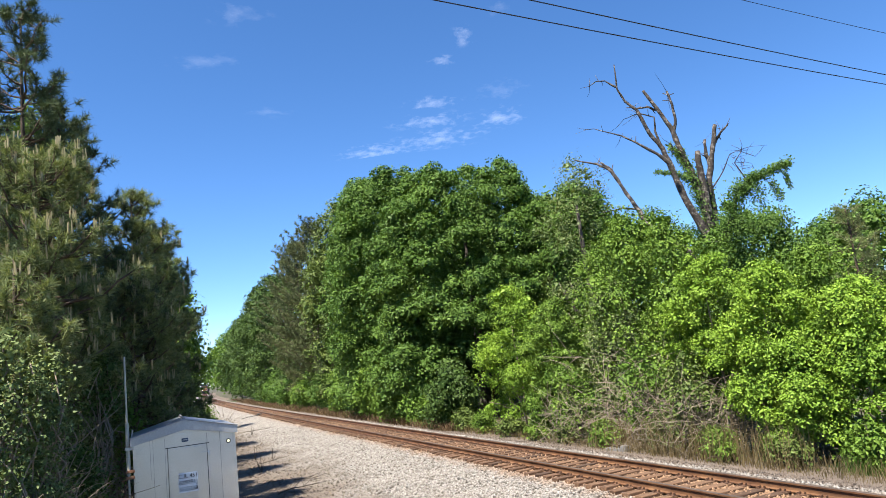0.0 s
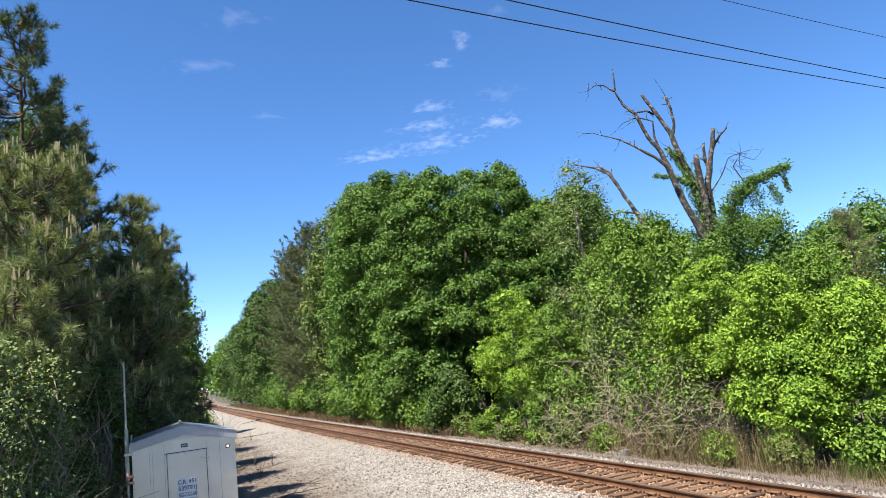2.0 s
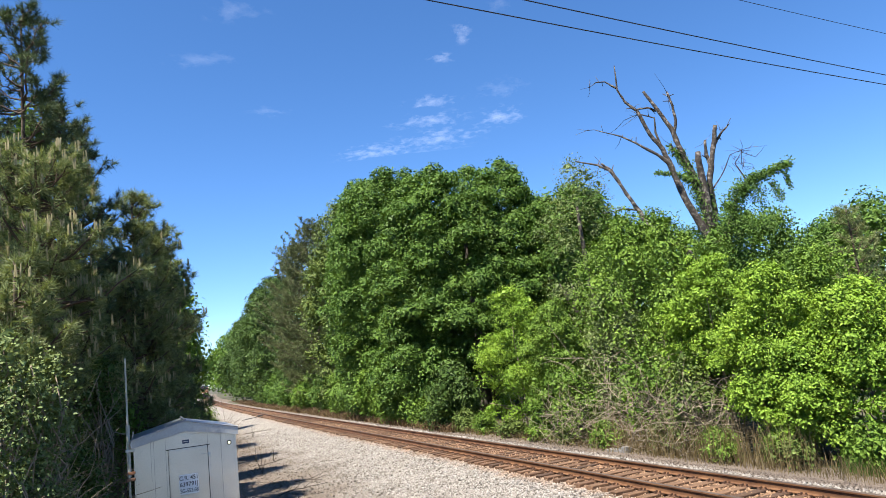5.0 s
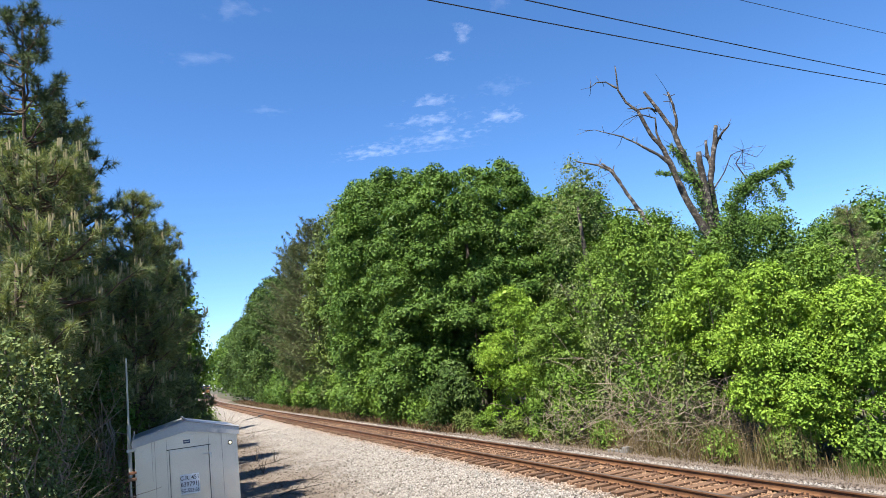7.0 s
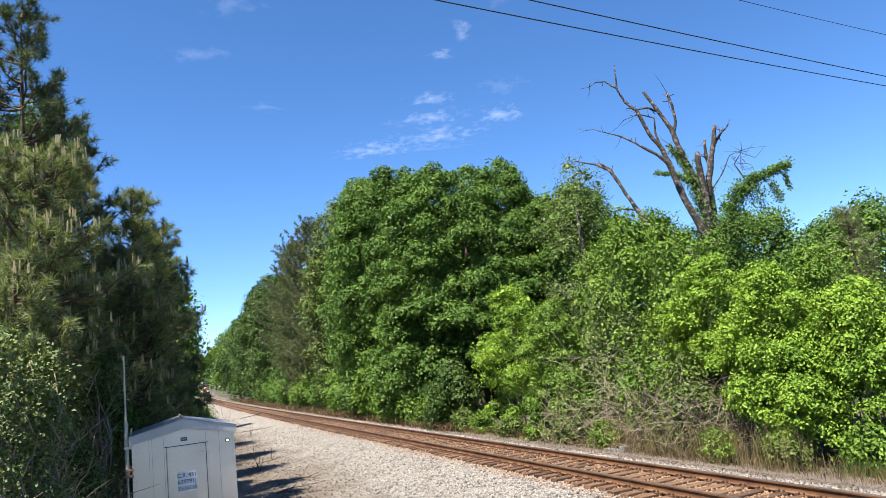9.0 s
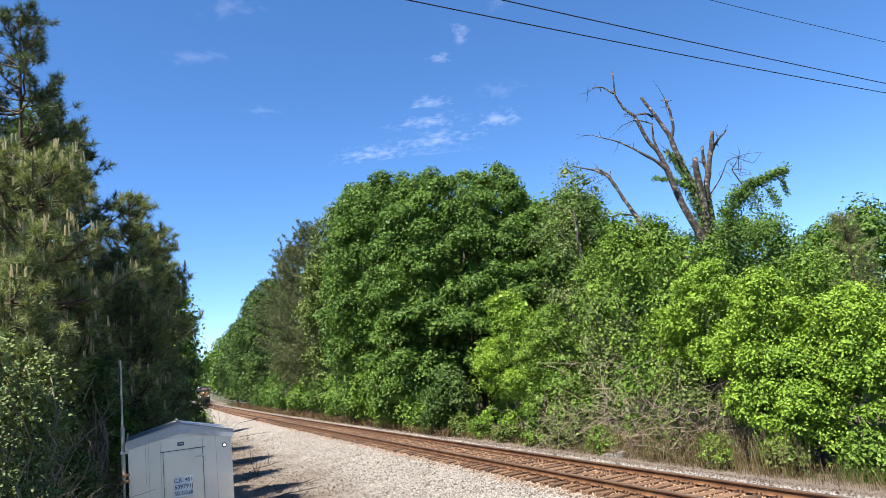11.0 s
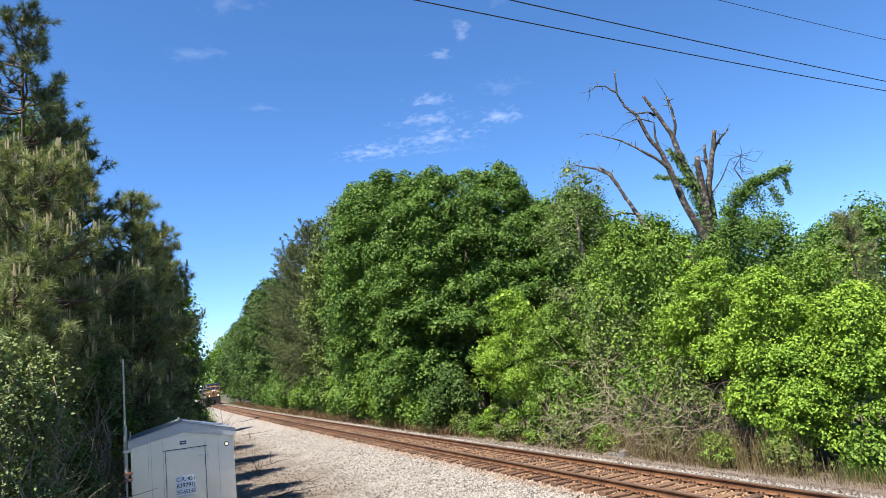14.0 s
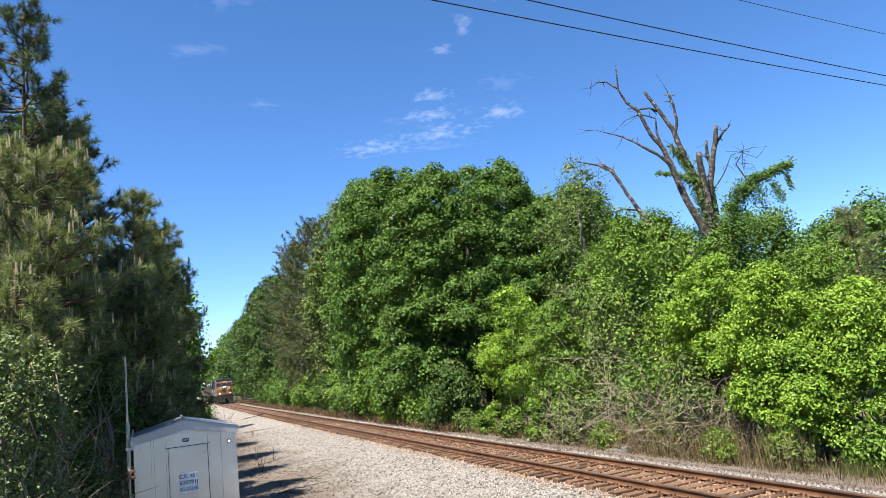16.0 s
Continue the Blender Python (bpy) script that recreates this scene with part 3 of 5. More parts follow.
    for x in (0.34, 0.40, 0.64, 1.52, 1.80):
        hgt = 1.0 if x == 0.34 else WALL0
        part("panel_seam", box(bmesh.new(), x - 0.003, x + 0.003, -0.006, 0.0, max(hgt, WALL0) + (0.9 if x == 0.34 else 0), EAVE - 0.12), FAINT_SEAM, h)
    for x in (-0.006, W - 0.05):
        part("corner_trim", box(bmesh.new(), x, x + 0.056, -0.012, 0.03, WALL0, EAVE - 0.1, 0.004), ALU, h)
    # plates and sign
    part("name_plate", box(bmesh.new(), 0.99, 1.13, -0.012, 0.0, 2.61, 2.69, 0.003), BLUE_PLATE, h, "small blue plate")
    part("plate_mark", box(bmesh.new(), 1.01, 1.11, -0.016, -0.011, 2.645, 2.66), STEEL, h)
    sg = part("sign", box(bmesh.new(), 0.885, 1.285, -0.028, -0.0215, 1.53, 1.95, 0.002), WHITE_SIGN, h, "white sign with black crossing lettering")
    for text, z, size in (("C.R. 451", 1.835, 0.125), ("639791J", 1.70, 0.125), ("SG-553.68", 1.565, 0.118)):
        cu = bpy.data.curves.new("lettering", "FONT")
        cu.body, cu.size, cu.align_x, cu.extrude = text, size, "CENTER", 0.001
        cu.offset = 0.001
        tmp = new("tmp", cu)
        me = bpy.data.meshes.new_from_object(tmp.evaluated_get(bpy.context.evaluated_depsgraph_get()))
        bpy.data.objects.remove(tmp)
        me.materials.clear()
        me.materials.append(BLACK_INK)
        t = new("lettering", me)
        wide = max(v.co.x for v in me.vertices) - min(v.co.x for v in me.vertices)
        t.parent = sg
        t.matrix_basis = pose(1.085, -0.034, z, 90, 0, 0) @ Matrix.Diagonal((min(1.0, 0.375 / wide), 1, 1, 1))
    part("lamp_ring", cyl(bmesh.new(), (1.98, -0.014, 2.50), (1.98, 0.0, 2.50), 0.052, seg=20), SEAM, h, "dark ring of the indicator lamp")
    part("indicator_lamp", cyl(bmesh.new(), (1.98, -0.028, 2.50), (1.98, -0.01, 2.50), 0.03, seg=16), INDICATOR, h, "lit pale yellow indicator lamp")
    part("patch", box(bmesh.new(), 0.13, 0.24, -0.008, 0.0, 2.42, 2.60, 0.003), ALU, h)
    rng = random.Random(3)
    for k in range(22):
        x, z = rng.choice((0.03, 0.37, 0.66, 1.55, 1.83, 2.1)), 0.5 + 2.2 * rng.random()
        part("rivet", cyl(bmesh.new(), (x, -0.009, z), (x, 0.0, z), 0.009, seg=6), STEEL, h)
    for x in (0.15, W - 0.15):
        for y in (0.15, DEP - 0.15):
            part("pier", box(bmesh.new(), x - 0.13, x + 0.13, y - 0.13, y + 0.13, -0.25, WALL0 + 0.01, 0.02), CONCRETE, h, "concrete pier")
    # aerial on the corner
    a = ns(n0 - 0.10, s0 + 0.02)
    mast = thing("aerial_mast", (a.x, a.y, -0.05), "slim pale weathered aerial pole strapped to the silver house", "aerial", turn=math.degrees(TH))
    part("pole", cyl(bmesh.new(), (0, 0, 0), (0, 0, 4.64), 0.026, 0.02, 10), PVC, mast)
    part("sleeve", cyl(bmesh.new(), (0.0, 0, 2.1), (0.0, 0, 3.2), 0.042, seg=10), PVC, mast)
    part("spur", cyl(bmesh.new(), (0.05, -0.02, 2.75), (0.11, -0.02, 3.05), 0.016, seg=8), STEEL, mast)
    for z in (2.02, 2.15, 2.62):
        part("clamp", box(bmesh.new(), -0.06, 0.12, -0.06, 0.03, z, z + 0.06, 0.01), ORANGE_CAP if z < 2.5 else STEEL, mast, "faded orange clamp" if z < 2.5 else "")
    part("side_arm", cyl(bmesh.new(), (0.0, 0, 2.03), (-0.14, -0.05, 2.0), 0.012, seg=6), ORANGE_CAP, mast)
    part("cable", tubes([[(-0.02 - 0.16 * math.sin(f * 3.14), -0.05, 2.0 - 1.2 * f, 0.009) for f in np.linspace(0, 1, 10)]], 5), WIRE, mast)


# ---- overhead cables ----
def build_wires():
    for name, a, b, sag, r in (("a", (0.29, 10.54, 9.5), (12.02, 17.51, 9.5), 0.03, 0.011), ("b", (1.90, 10.90, 9.5), (11.56, 16.76, 9.5), 0.018, 0.011), ("c", (5.88, 11.80, 9.5), (9.92, 14.10, 9.5), 0.006, 0.006)):
        a, b = Vector(a), Vector(b)
        w = (b - a)
        pts = []
        for f in np.linspace(-2.6, 3.6, 60):
            q = a + w * f
            q.z += -4 * sag * f * (1 - f)
            pts.append((q.x, q.y, q.z, r))
        c = part("overhead_cable", tubes([pts], 6), WIRE)
        tagged(c, "thin black sagging overhead cable" if name == "c" else "thick black sagging overhead cable", "cable", "overhead cables")


# ---- pines ----
def pine(name, place, height, reach, low, seed, label, tufts_per=9, needles=54, needle=0.24, width=0.016, candles=0.25, whorl=0.55, trunk=0.13, mat=None, lean=(0, 0), dense=5, taper=0.75, cones=0):
    rng = np.random.default_rng(seed)
    t = thing(name, place, label, "pine tree", "pines beside the railway")
    lines = [[(lean[0] * f, lean[1] * f, height * f - (0.1 if f == 0 else 0), trunk * (1 - 0.88 * f) + 0.012) for f in np.linspace(0, 1, 10)]]
    ends, ways = [], []
    z = low
    while z < height - 0.1:
        f = (z - low) / (height - low)
        shape = min(1.0, 0.55 + f * 1.8) * (1 - f) ** taper + 0.06
        for k in range(dense):
            w = rng.uniform(0, 2 * math.pi)
            ln = reach * shape * rng.uniform(0.5, 1.2)
            rise = 0.15 + 0.7 * f + rng.normal(0, 0.12)
            c0 = np.array((lean[0] * z / height, lean[1] * z / height, z + rng.uniform(-0.2, 0.2)))
            dr = np.array((math.cos(w), math.sin(w), 0))
            pts = []
            for g in np.linspace(0, 1, 6):
                q = c0 + dr * ln * g + np.array((0, 0, ln * (rise * g ** 1.6 - 0.10 * math.sin(g * 3.1)))) + rng.normal(0, 0.03, 3)
                pts.append((*q, 0.034 * (1 - 0.8 * g) * (0.5 + ln / reach) + 0.004))
            lines.append(pts)
            m = max(2, int(tufts_per * (0.35 + ln / reach * 0.8)))
            for j in range(m):
                g = 0.3 + 0.7 * (j + 0.6) / m
                i = min(4, int(g * 5))
                p0 = np.array(pts[i][:3]) + (np.array(pts[i + 1][:3]) - np.array(pts[i][:3])) * (g * 5 - i)
                side = rng.normal(0, 1, 3)
                side[2] = abs(side[2]) * 0.7 + 0.15
                side = side / np.linalg.norm(side) + dr * 0.7
                side /= np.linalg.norm(side)
                tip = p0 + side * rng.uniform(0.18, 0.55) * (1.15 - 0.5 * g)
                lines.append([(*p0, 0.010), (*tip, 0.005)])
                ends.append(tip)
                ways.append(side * 0.6 + np.array((0, 0, 0.55)))
            ends.append(np.array(pts[-1][:3]))
            ways.append(dr * 0.7 + np.array((0, 0, 0.7)))
        z += whorl * rng.uniform(0.75, 1.25)
    ends.append(np.array((lean[0], lean[1], height)))
    ways.append(np.array((0, 0, 1.0)))
    part("trunk", tubes(lines, 3), PINE_BARK, t, smooth=True)
    ends, ways = np.array(ends), np.array(ways)
    ways /= np.linalg.norm(ways, axis=1)[:, None]
    n = len(ends)
    back = rng.uniform(0, 0.16, (n, needles, 1))
    root = ends[:, None] - ways[:, None] * back
    u = rng.normal(0, 1, (n, needles, 3))
    u /= np.linalg.norm(u, axis=2)[..., None]
    u = u * 0.9 + ways[:, None] * 0.62
    u /= np.linalg.norm(u, axis=2)[..., None]
    tip = root + u * (needle * rng.uniform(0.7, 1.15, (n, needles, 1)))
    tip[..., 2] -= 0.015
    sidev = np.cross(u, rng.normal(0, 1, (n, needles, 3)))
    sidev /= np.linalg.norm(sidev, axis=2)[..., None] + 1e-9
    v = np.stack([root - sidev * width * 0.5, root + sidev * width * 0.5, tip], 2).reshape(-1, 3)
    quick("needles", v, np.arange(len(v)).reshape(-1, 3), mat or NEEDLE, t, "long grey-green needles in tufts")
    if candles:
        shoots = []
        for k in np.flatnonzero(rng.random(n) < candles):
            e = ends[k]
            for j in range(rng.integers(2, 5)):
                q = e + np.array((rng.normal(0, 0.025), rng.normal(0, 0.025), 0))
                ln = rng.uniform(0.14, 0.27)
                shoots.append([(*q, 0.016), (*(q + np.array((rng.normal(0, 0.01), rng.normal(0, 0.01), ln))), 0.011)])
        tagged(part("spring_growth", tubes(shoots, 5), CANDLE, t, "pale upright spring shoots"), kind="stuff")
    shape = None
    for k in rng.choice(n, cones, replace=False):
        if shape is None:
            bm = bmesh.new()
            bmesh.ops.create_icosphere(bm, subdivisions=1, radius=1.0)
            for v in bm.verts:
                v.co = Vector((v.co.x * 0.036, v.co.y * 0.036, v.co.z * 0.06 - 0.03))
            first = part("cone", bm, CONE, t, "brown cone")
            shape = first.data
        else:
            first = new("cone", shape)
            first.parent = t
        first.matrix_basis = pose(*(ends[k] - ways[k] * 0.14), *rng.uniform(-50, 50, 2), 0)
    return t


def bush_stems(t, rng, r, top, count, mat, radius=0.012):
    """Arching, tangled bare stems through and over a bush."""
    stems = []
    for j in range(count):
        w, rr = rng.uniform(0, 6.28), r * math.sqrt(rng.uniform(0, 1))
        q = np.array((math.cos(w) * rr, math.sin(w) * rr, rng.uniform(0, 0.75) ** 1.5 * top))
        d = rng.normal(0, 1, 3) * np.array((1, 1, 0.7)) + np.array((0, 0, 0.45))
        d /= np.linalg.norm(d)
        bend = rng.normal(0, 0.75, 3) - np.array((0, 0, 0.35))
        ln, line = rng.uniform(0.5, 2.2) * min(1.0, r / 1.3), []
        for g in np.linspace(0, 1, 6):
            line.append((*q, radius * (1 - 0.7 * g) * (0.6 + 0.5 * ln / 2)))
            q = q + d * ln / 5
            q[2] = max(0.02, q[2])
            d = d + bend / 6 + rng.normal(0, 0.10, 3)
            d /= np.linalg.norm(d)
        stems.append(line)
    tagged(part("bare_stem_tangle", tubes(stems, 3), mat, t, "grey bare stems"), kind="stuff")


def build_left_side():
    lab = "young pine with long grey-green needles and pale shoots"
    dark = "tall dark pine with open crown and brown cones"
    pine("pine_tree", ns(-2.6, 18.4), 13.2, 1.85, 4.6, 21, dark, tufts_per=9, candles=0, whorl=0.58, dense=6, taper=0.5, mat=DARK_NEEDLE, cones=60)
    pine("pine_tree", ns(-1.9, 20.3), 11.6, 2.0, 3.6, 22, dark, tufts_per=10, candles=0, whorl=0.46, dense=6, taper=0.6, mat=DARK_NEEDLE, cones=40)
    pine("pine_tree", ns(-0.35, 22.0), 9.5, 1.9, 2.0, 23, lab, tufts_per=9, candles=0.05, whorl=0.4, dense=6, taper=0.6)
    pine("pine_tree", ns(0.30, 24.8), 9.3, 1.7, 1.5, 24, lab, tufts_per=9, candles=0.05, whorl=0.42, dense=6, taper=0.6, mat=DARK_NEEDLE)
    pine("pine_tree", ns(-2.05, 16.4), 9.0, 2.2, 4.2, 27, lab, tufts_per=9, candles=0.45, whorl=0.4, dense=7, taper=0.6)
    pine("pine_tree", ns(-3.9, 19.5), 13.6, 2.6, 3.0, 26, dark, tufts_per=9, candles=0, whorl=0.5, dense=6, mat=DARK_NEEDLE)
    pine("pine_tree", ns(-1.7, 18.7), 7.2, 1.5, 3.0, 28, lab, tufts_per=9, candles=0.3, whorl=0.38, dense=6)
    pine("pine_tree", ns(-0.45, 20.7), 7.7, 1.6, 3.0, 29, lab, tufts_per=9, candles=0.3, whorl=0.4, dense=6)
    pine("pine_tree", ns(-2.3, 15.0), 6.5, 1.25, 3.5, 30, lab, tufts_per=8, needle=0.26, candles=0.1, whorl=0.42, dense=6)
    # leafy trees further along the near side
    lab = "leafy green tree in fresh spring leaf beside the track"
    for k, (n, s, rx, z0, z1, mat) in enumerate(((0.75, 30, 1.9, 1.2, 9.0, FRESH_LEAF), (0.75, 36, 1.9, 3.4, 10.2, FRESH_LEAF), (0.75, 44, 2.3, 3.4, 10.4, DEEP_LEAF), (1.2, 62, 2.6, 0.4, 15.0, FRESH_LEAF), (0.6, 66, 3.0, 0.4, 9.0, OAK_LEAF), (-3.5, 24, 2.6, 1.0, 10.2, DEEP_LEAF), (-1.3, 26, 2.0, 0.5, 8.2, DEEP_LEAF), (-2.4, 22.3, 1.6, 0.5, 8.0, DEEP_LEAF), (-3.2, 24.6, 1.9, 3.0, 13.6, FRESH_LEAF), (0.1, 27, 1.4, 0.4, 6.5, DEEP_LEAF), (-4.0, 40, 3.5, 0.8, 11.0, DEEP_LEAF), (-2.5, 60, 4, 0.5, 11.5, OAK_LEAF), (0.6, 85, 4.5, 0.3, 11.0, OAK_LEAF), (1.0, 112, 5, 0.3, 12, OAK_LEAF), (0.0, 145, 6, 0.3, 13, OAK_LEAF))):
        broadleaf("leafy_tree", ns(n, s), rx, rx, z0, z1, mat, 900, 10, 0.12 + s * 0.0013, lab, 40 + k, lobes=22, clump_r=0.35, group="trees on the near side")
    for k, (n, s, r, z0, z1, mat) in enumerate(((-2.25, 13.4, 0.8, 3.0, 5.2, PALE_LEAF), (-1.75, 14.0, 0.5, 3.0, 4.7, PALE_LEAF), (-1.7, 15.6, 0.6, 3.0, 4.6, PALE_LEAF), (-1.1, 17.9, 0.6, 3.2, 4.9, DEEP_LEAF))):
        broadleaf("sapling", ns(n, s), r, r, z0, z1, mat, 150, 12, 0.075, "slim young tree with pale leaves before the pines", 60 + k, lobes=16, clump_r=0.17, trunk=0.04, bark=TWIG, group="saplings on the near side")
    # undergrowth
    lab = "low tangle of leafy shrubs and bare stems"
    rng = np.random.default_rng(77)
    for k, (n, s, r, top, mat) in enumerate(((-3.3, 10.6, 1.0, 2.5, IVY_LEAF), (-2.7, 12.6, 1.0, 3.4, IVY_LEAF), (-1.85, 14.4, 0.8, 3.3, IVY_LEAF), (-2.45, 14.9, 0.9, 4.0, PALE_LEAF), (-2.25, 13.2, 0.75, 4.1, PALE_LEAF), (-1.75, 13.7, 0.5, 3.7, PALE_LEAF), (-1.25, 15.6, 0.5, 3.0, DEEP_LEAF), (-1.9, 16.9, 0.8, 4.0, PALE_LEAF), (-1.7, 18.6, 0.9, 3.8, FRESH_LEAF), (-3.0, 15.0, 1.1, 4.4, PALE_LEAF), (-2.9, 18.0, 1.2, 5.2, PALE_LEAF), (-0.6, 20.3, 1.0, 3.6, FRESH_LEAF), (0.3, 25.5, 1.0, 2.6, DEEP_LEAF), (0.6, 30.5, 1.1, 2.3, FRESH_LEAF), (1.2, 38, 1.1, 2.0, FRESH_LEAF), (3.0, 48, 1.3, 2.2, FRESH_LEAF), (2.0, 34, 1.1, 3.3, FRESH_LEAF), (2.5, 41, 1.1, 2.6, FRESH_LEAF))):
        t = broadleaf("shrub", ns(n, s), r, r, 0.1, top, mat, 300, 11, 0.066, lab, 90 + k, lobes=16, clump_r=0.2, trunk=0.02, category="shrub", group="shrubs on the near side")
        bush_stems(t, rng, r * 1.1, top * 0.9, 300, TWIG, 0.012)


# ---- far side: the wood ----
def build_wood():
    # the great oak
    broadleaf("oak_tree", ns(20.2, 42.5), 8.0, 7.6, 0.3, 16.9, OAK_LEAF, 20500, 11, 0.16, "large rounded oak in full fresh green leaf", 1, low=-0.2, dome=0.42, inner=0.8, lobes=360, lobe=1.0, trunk=0.42, clump_r=0.2, group="trees of the wood")
    broadleaf("oak_tree", ns(17.8, 52.5), 5.9, 6.2, 0.4, 19.7, OAK_LEAF, 11000, 11, 0.175, "tall green oak at the edge of the wood", 2, dome=0.42, inner=0.8, lobes=190, lobe=1.05, trunk=0.35, clump_r=0.22, group="trees of the wood")
    broadleaf("oak_tree", ns(25.5, 37.0), 5.5, 6, 0.6, 14.2, OAK_LEAF, 3400, 16, 0.2, "dark green oak standing in the wood", 3, lobes=60, lobe=1.4, trunk=0.35, clump_r=0.34, group="trees of the wood")
    broadleaf("leafy_tree", ns(23.2, 33.2), 3.3, 3.3, 4.0, 15.0, PALE_LEAF, 520, 15, 0.105, "slender tree with thin pale green foliage", 4, lobes=34, lobe=0.8, clump_r=0.4, group="trees of the wood")
    # skirts of the wood along the track
    lab = "leafy green shrub at the foot of the wood"
    for k, (n, s, r, top, mat) in enumerate(((15.2, 36, 2.0, 4.0, DEEP_LEAF), (15.4, 40.5, 1.8, 3.0, FRESH_LEAF), (15.0, 45, 2.0, 4.2, FRESH_LEAF), (15.3, 50, 2.2, 4.8, FRESH_LEAF), (15.8, 56, 2.4, 4.0, OAK_LEAF), (16.0, 63, 2.4, 4.5, FRESH_LEAF), (16.3, 71, 2.6, 4.2, OAK_LEAF), (16.6, 80, 2.8, 4.5, FRESH_LEAF), (17.0, 92, 3.2, 4.5, OAK_LEAF), (18.0, 106, 3.5, 4.5, OAK_LEAF), (18.8, 122, 4.0, 5, DEEP_LEAF), (17.9, 99, 2.8, 5, OAK_LEAF), (18.5, 113, 3.2, 5.5, OAK_LEAF), (19.4, 131, 3.6, 5.5, OAK_LEAF), (20.2, 143, 4, 6, DEEP_LEAF), (21.2, 158, 4.4, 6.5, OAK_LEAF), (22.8, 178, 5, 7.5, OAK_LEAF), (25.2, 202, 6, 8.5, OAK_LEAF), (28.2, 232, 7, 9.5, FRESH_LEAF), (32, 268, 8, 10, OAK_LEAF))):
        broadleaf("shrub", ns(n, s), r, r * 1.2, 0.1, top, mat, 620, 14, 0.11 + s * 0.001, lab, 120 + k, lobes=20, low=-0.95, clump_r=0.3, trunk=0.05, category="shrub", group="shrubs at the wood's edge")
    for k, (n, s, r, top, mat) in enumerate(((14.9, 34, 0.9, 1.6, IVY_LEAF), (14.8, 31.5, 0.8, 1.5, FRESH_LEAF), (14.8, 28.6, 0.8, 1.3, IVY_LEAF), (14.7, 26.2, 0.7, 1.5, FRESH_LEAF), (14.8, 24.0, 0.7, 1.2, IVY_LEAF), (14.9, 21.8, 0.7, 1.3, FRESH_LEAF), (15.2, 18.9, 0.7, 1.4, IVY_LEAF), (15.0, 16.4, 0.7, 1.2, FRESH_LEAF), (15.3, 14.2, 0.7, 1.3, BRIGHT_LEAF), (15.9, 12.2, 0.8, 1.5, FRESH_LEAF), (16.6, 10.6, 0.8, 1.4, BRIGHT_LEAF))):
        broadleaf("shrub", ns(n, s), r, r * 1.9, 0.0, top * 0.8, IVY_LEAF if mat == BRIGHT_LEAF else mat, 260, 8, 0.108, "low weedy green growth at the thicket's foot", 320 + k, lobes=14, clump_r=0.16, trunk=0.02, category="shrub", group="shrubs at the wood's edge")
    # pines and broadleaves further along
    pine("pine_tree", ns(18.0, 90.0), 20.4, 5.8, 2.0, 31, "tall dark pine in the wood", tufts_per=18, needles=21, needle=0.42, width=0.045, candles=0, whorl=0.6, trunk=0.24, mat=FAR_NEEDLE, dense=8, taper=0.5)
    pine("pine_tree", ns(18.0, 80.5), 21.2, 6.0, 2.0, 32, "tall dark pine in the wood", tufts_per=18, needles=21, needle=0.42, width=0.045, candles=0, whorl=0.6, trunk=0.24, mat=FAR_NEEDLE, dense=8, taper=0.5)
    pine("pine_tree", ns(20.5, 68.0), 20.2, 4.6, 3.0, 33, "tall dark pine in the wood", tufts_per=8, needles=22, needle=0.42, width=0.05, candles=0, whorl=0.7, trunk=0.24, mat=FAR_NEEDLE, dense=6, taper=0.5)
    lab = "green broadleaf tree at the far end of the wood"
    for k, (n, s, rx, z1, mat) in enumerate(((20, 100, 5.2, 19.5, DEEP_LEAF), (19.3, 118, 5.6, 22.0, DEEP_LEAF), (19.8, 136, 5.8, 22, DEEP_LEAF), (20.8, 158, 6.5, 20, DEEP_LEAF), (22.5, 185, 8, 21, DEEP_LEAF), (24.5, 220, 9, 22, OAK_LEAF), (27, 260, 11, 24, FRESH_LEAF), (2, 330, 12, 20, OAK_LEAF), (8, 400, 14, 22, OAK_LEAF), (18.6, 68.5, 5.4, 21.6, IVY_LEAF), (19.0, 60, 5.4, 21.6, OAK_LEAF), (21.5, 90, 5, 17, OAK_LEAF), (27, 78, 6, 17, OAK_LEAF), (30, 48, 6, 15, DEEP_LEAF), (27.5, 43, 5, 15.5, OAK_LEAF), (23, 47, 5, 16, OAK_LEAF), (25.5, 51, 5.5, 14, DEEP_LEAF), (34, 300, 9, 22, OAK_LEAF), (39, 350, 10, 23, FRESH_LEAF), (44, 510, 18, 34, OAK_LEAF), (24, 515, 18, 34, OAK_LEAF), (64, 500, 18, 34, OAK_LEAF), (33, 40, 5.5, 12, DEEP_LEAF), (27, 95, 6, 17, DEEP_LEAF), (26, 68, 5, 16, DEEP_LEAF))):
        broadleaf("leafy_tree", ns(n, s), rx, rx, 0.6, z1, mat, (400 if s > 270 else 2000 if s > 92 else 2900) if n < 24 or s > 270 else 380, 10, (0.16 + s * 0.0013) * (1.0 if n < 24 else 1.5) if s < 270 else 1.5, lab, 150 + k, inner=0.75, lobes=54, lobe=rx * 0.28, clump_r=0.24 + s * 0.0022, group="trees of the wood")
    # behind the thicket
    lab = "green tree standing behind the thicket"
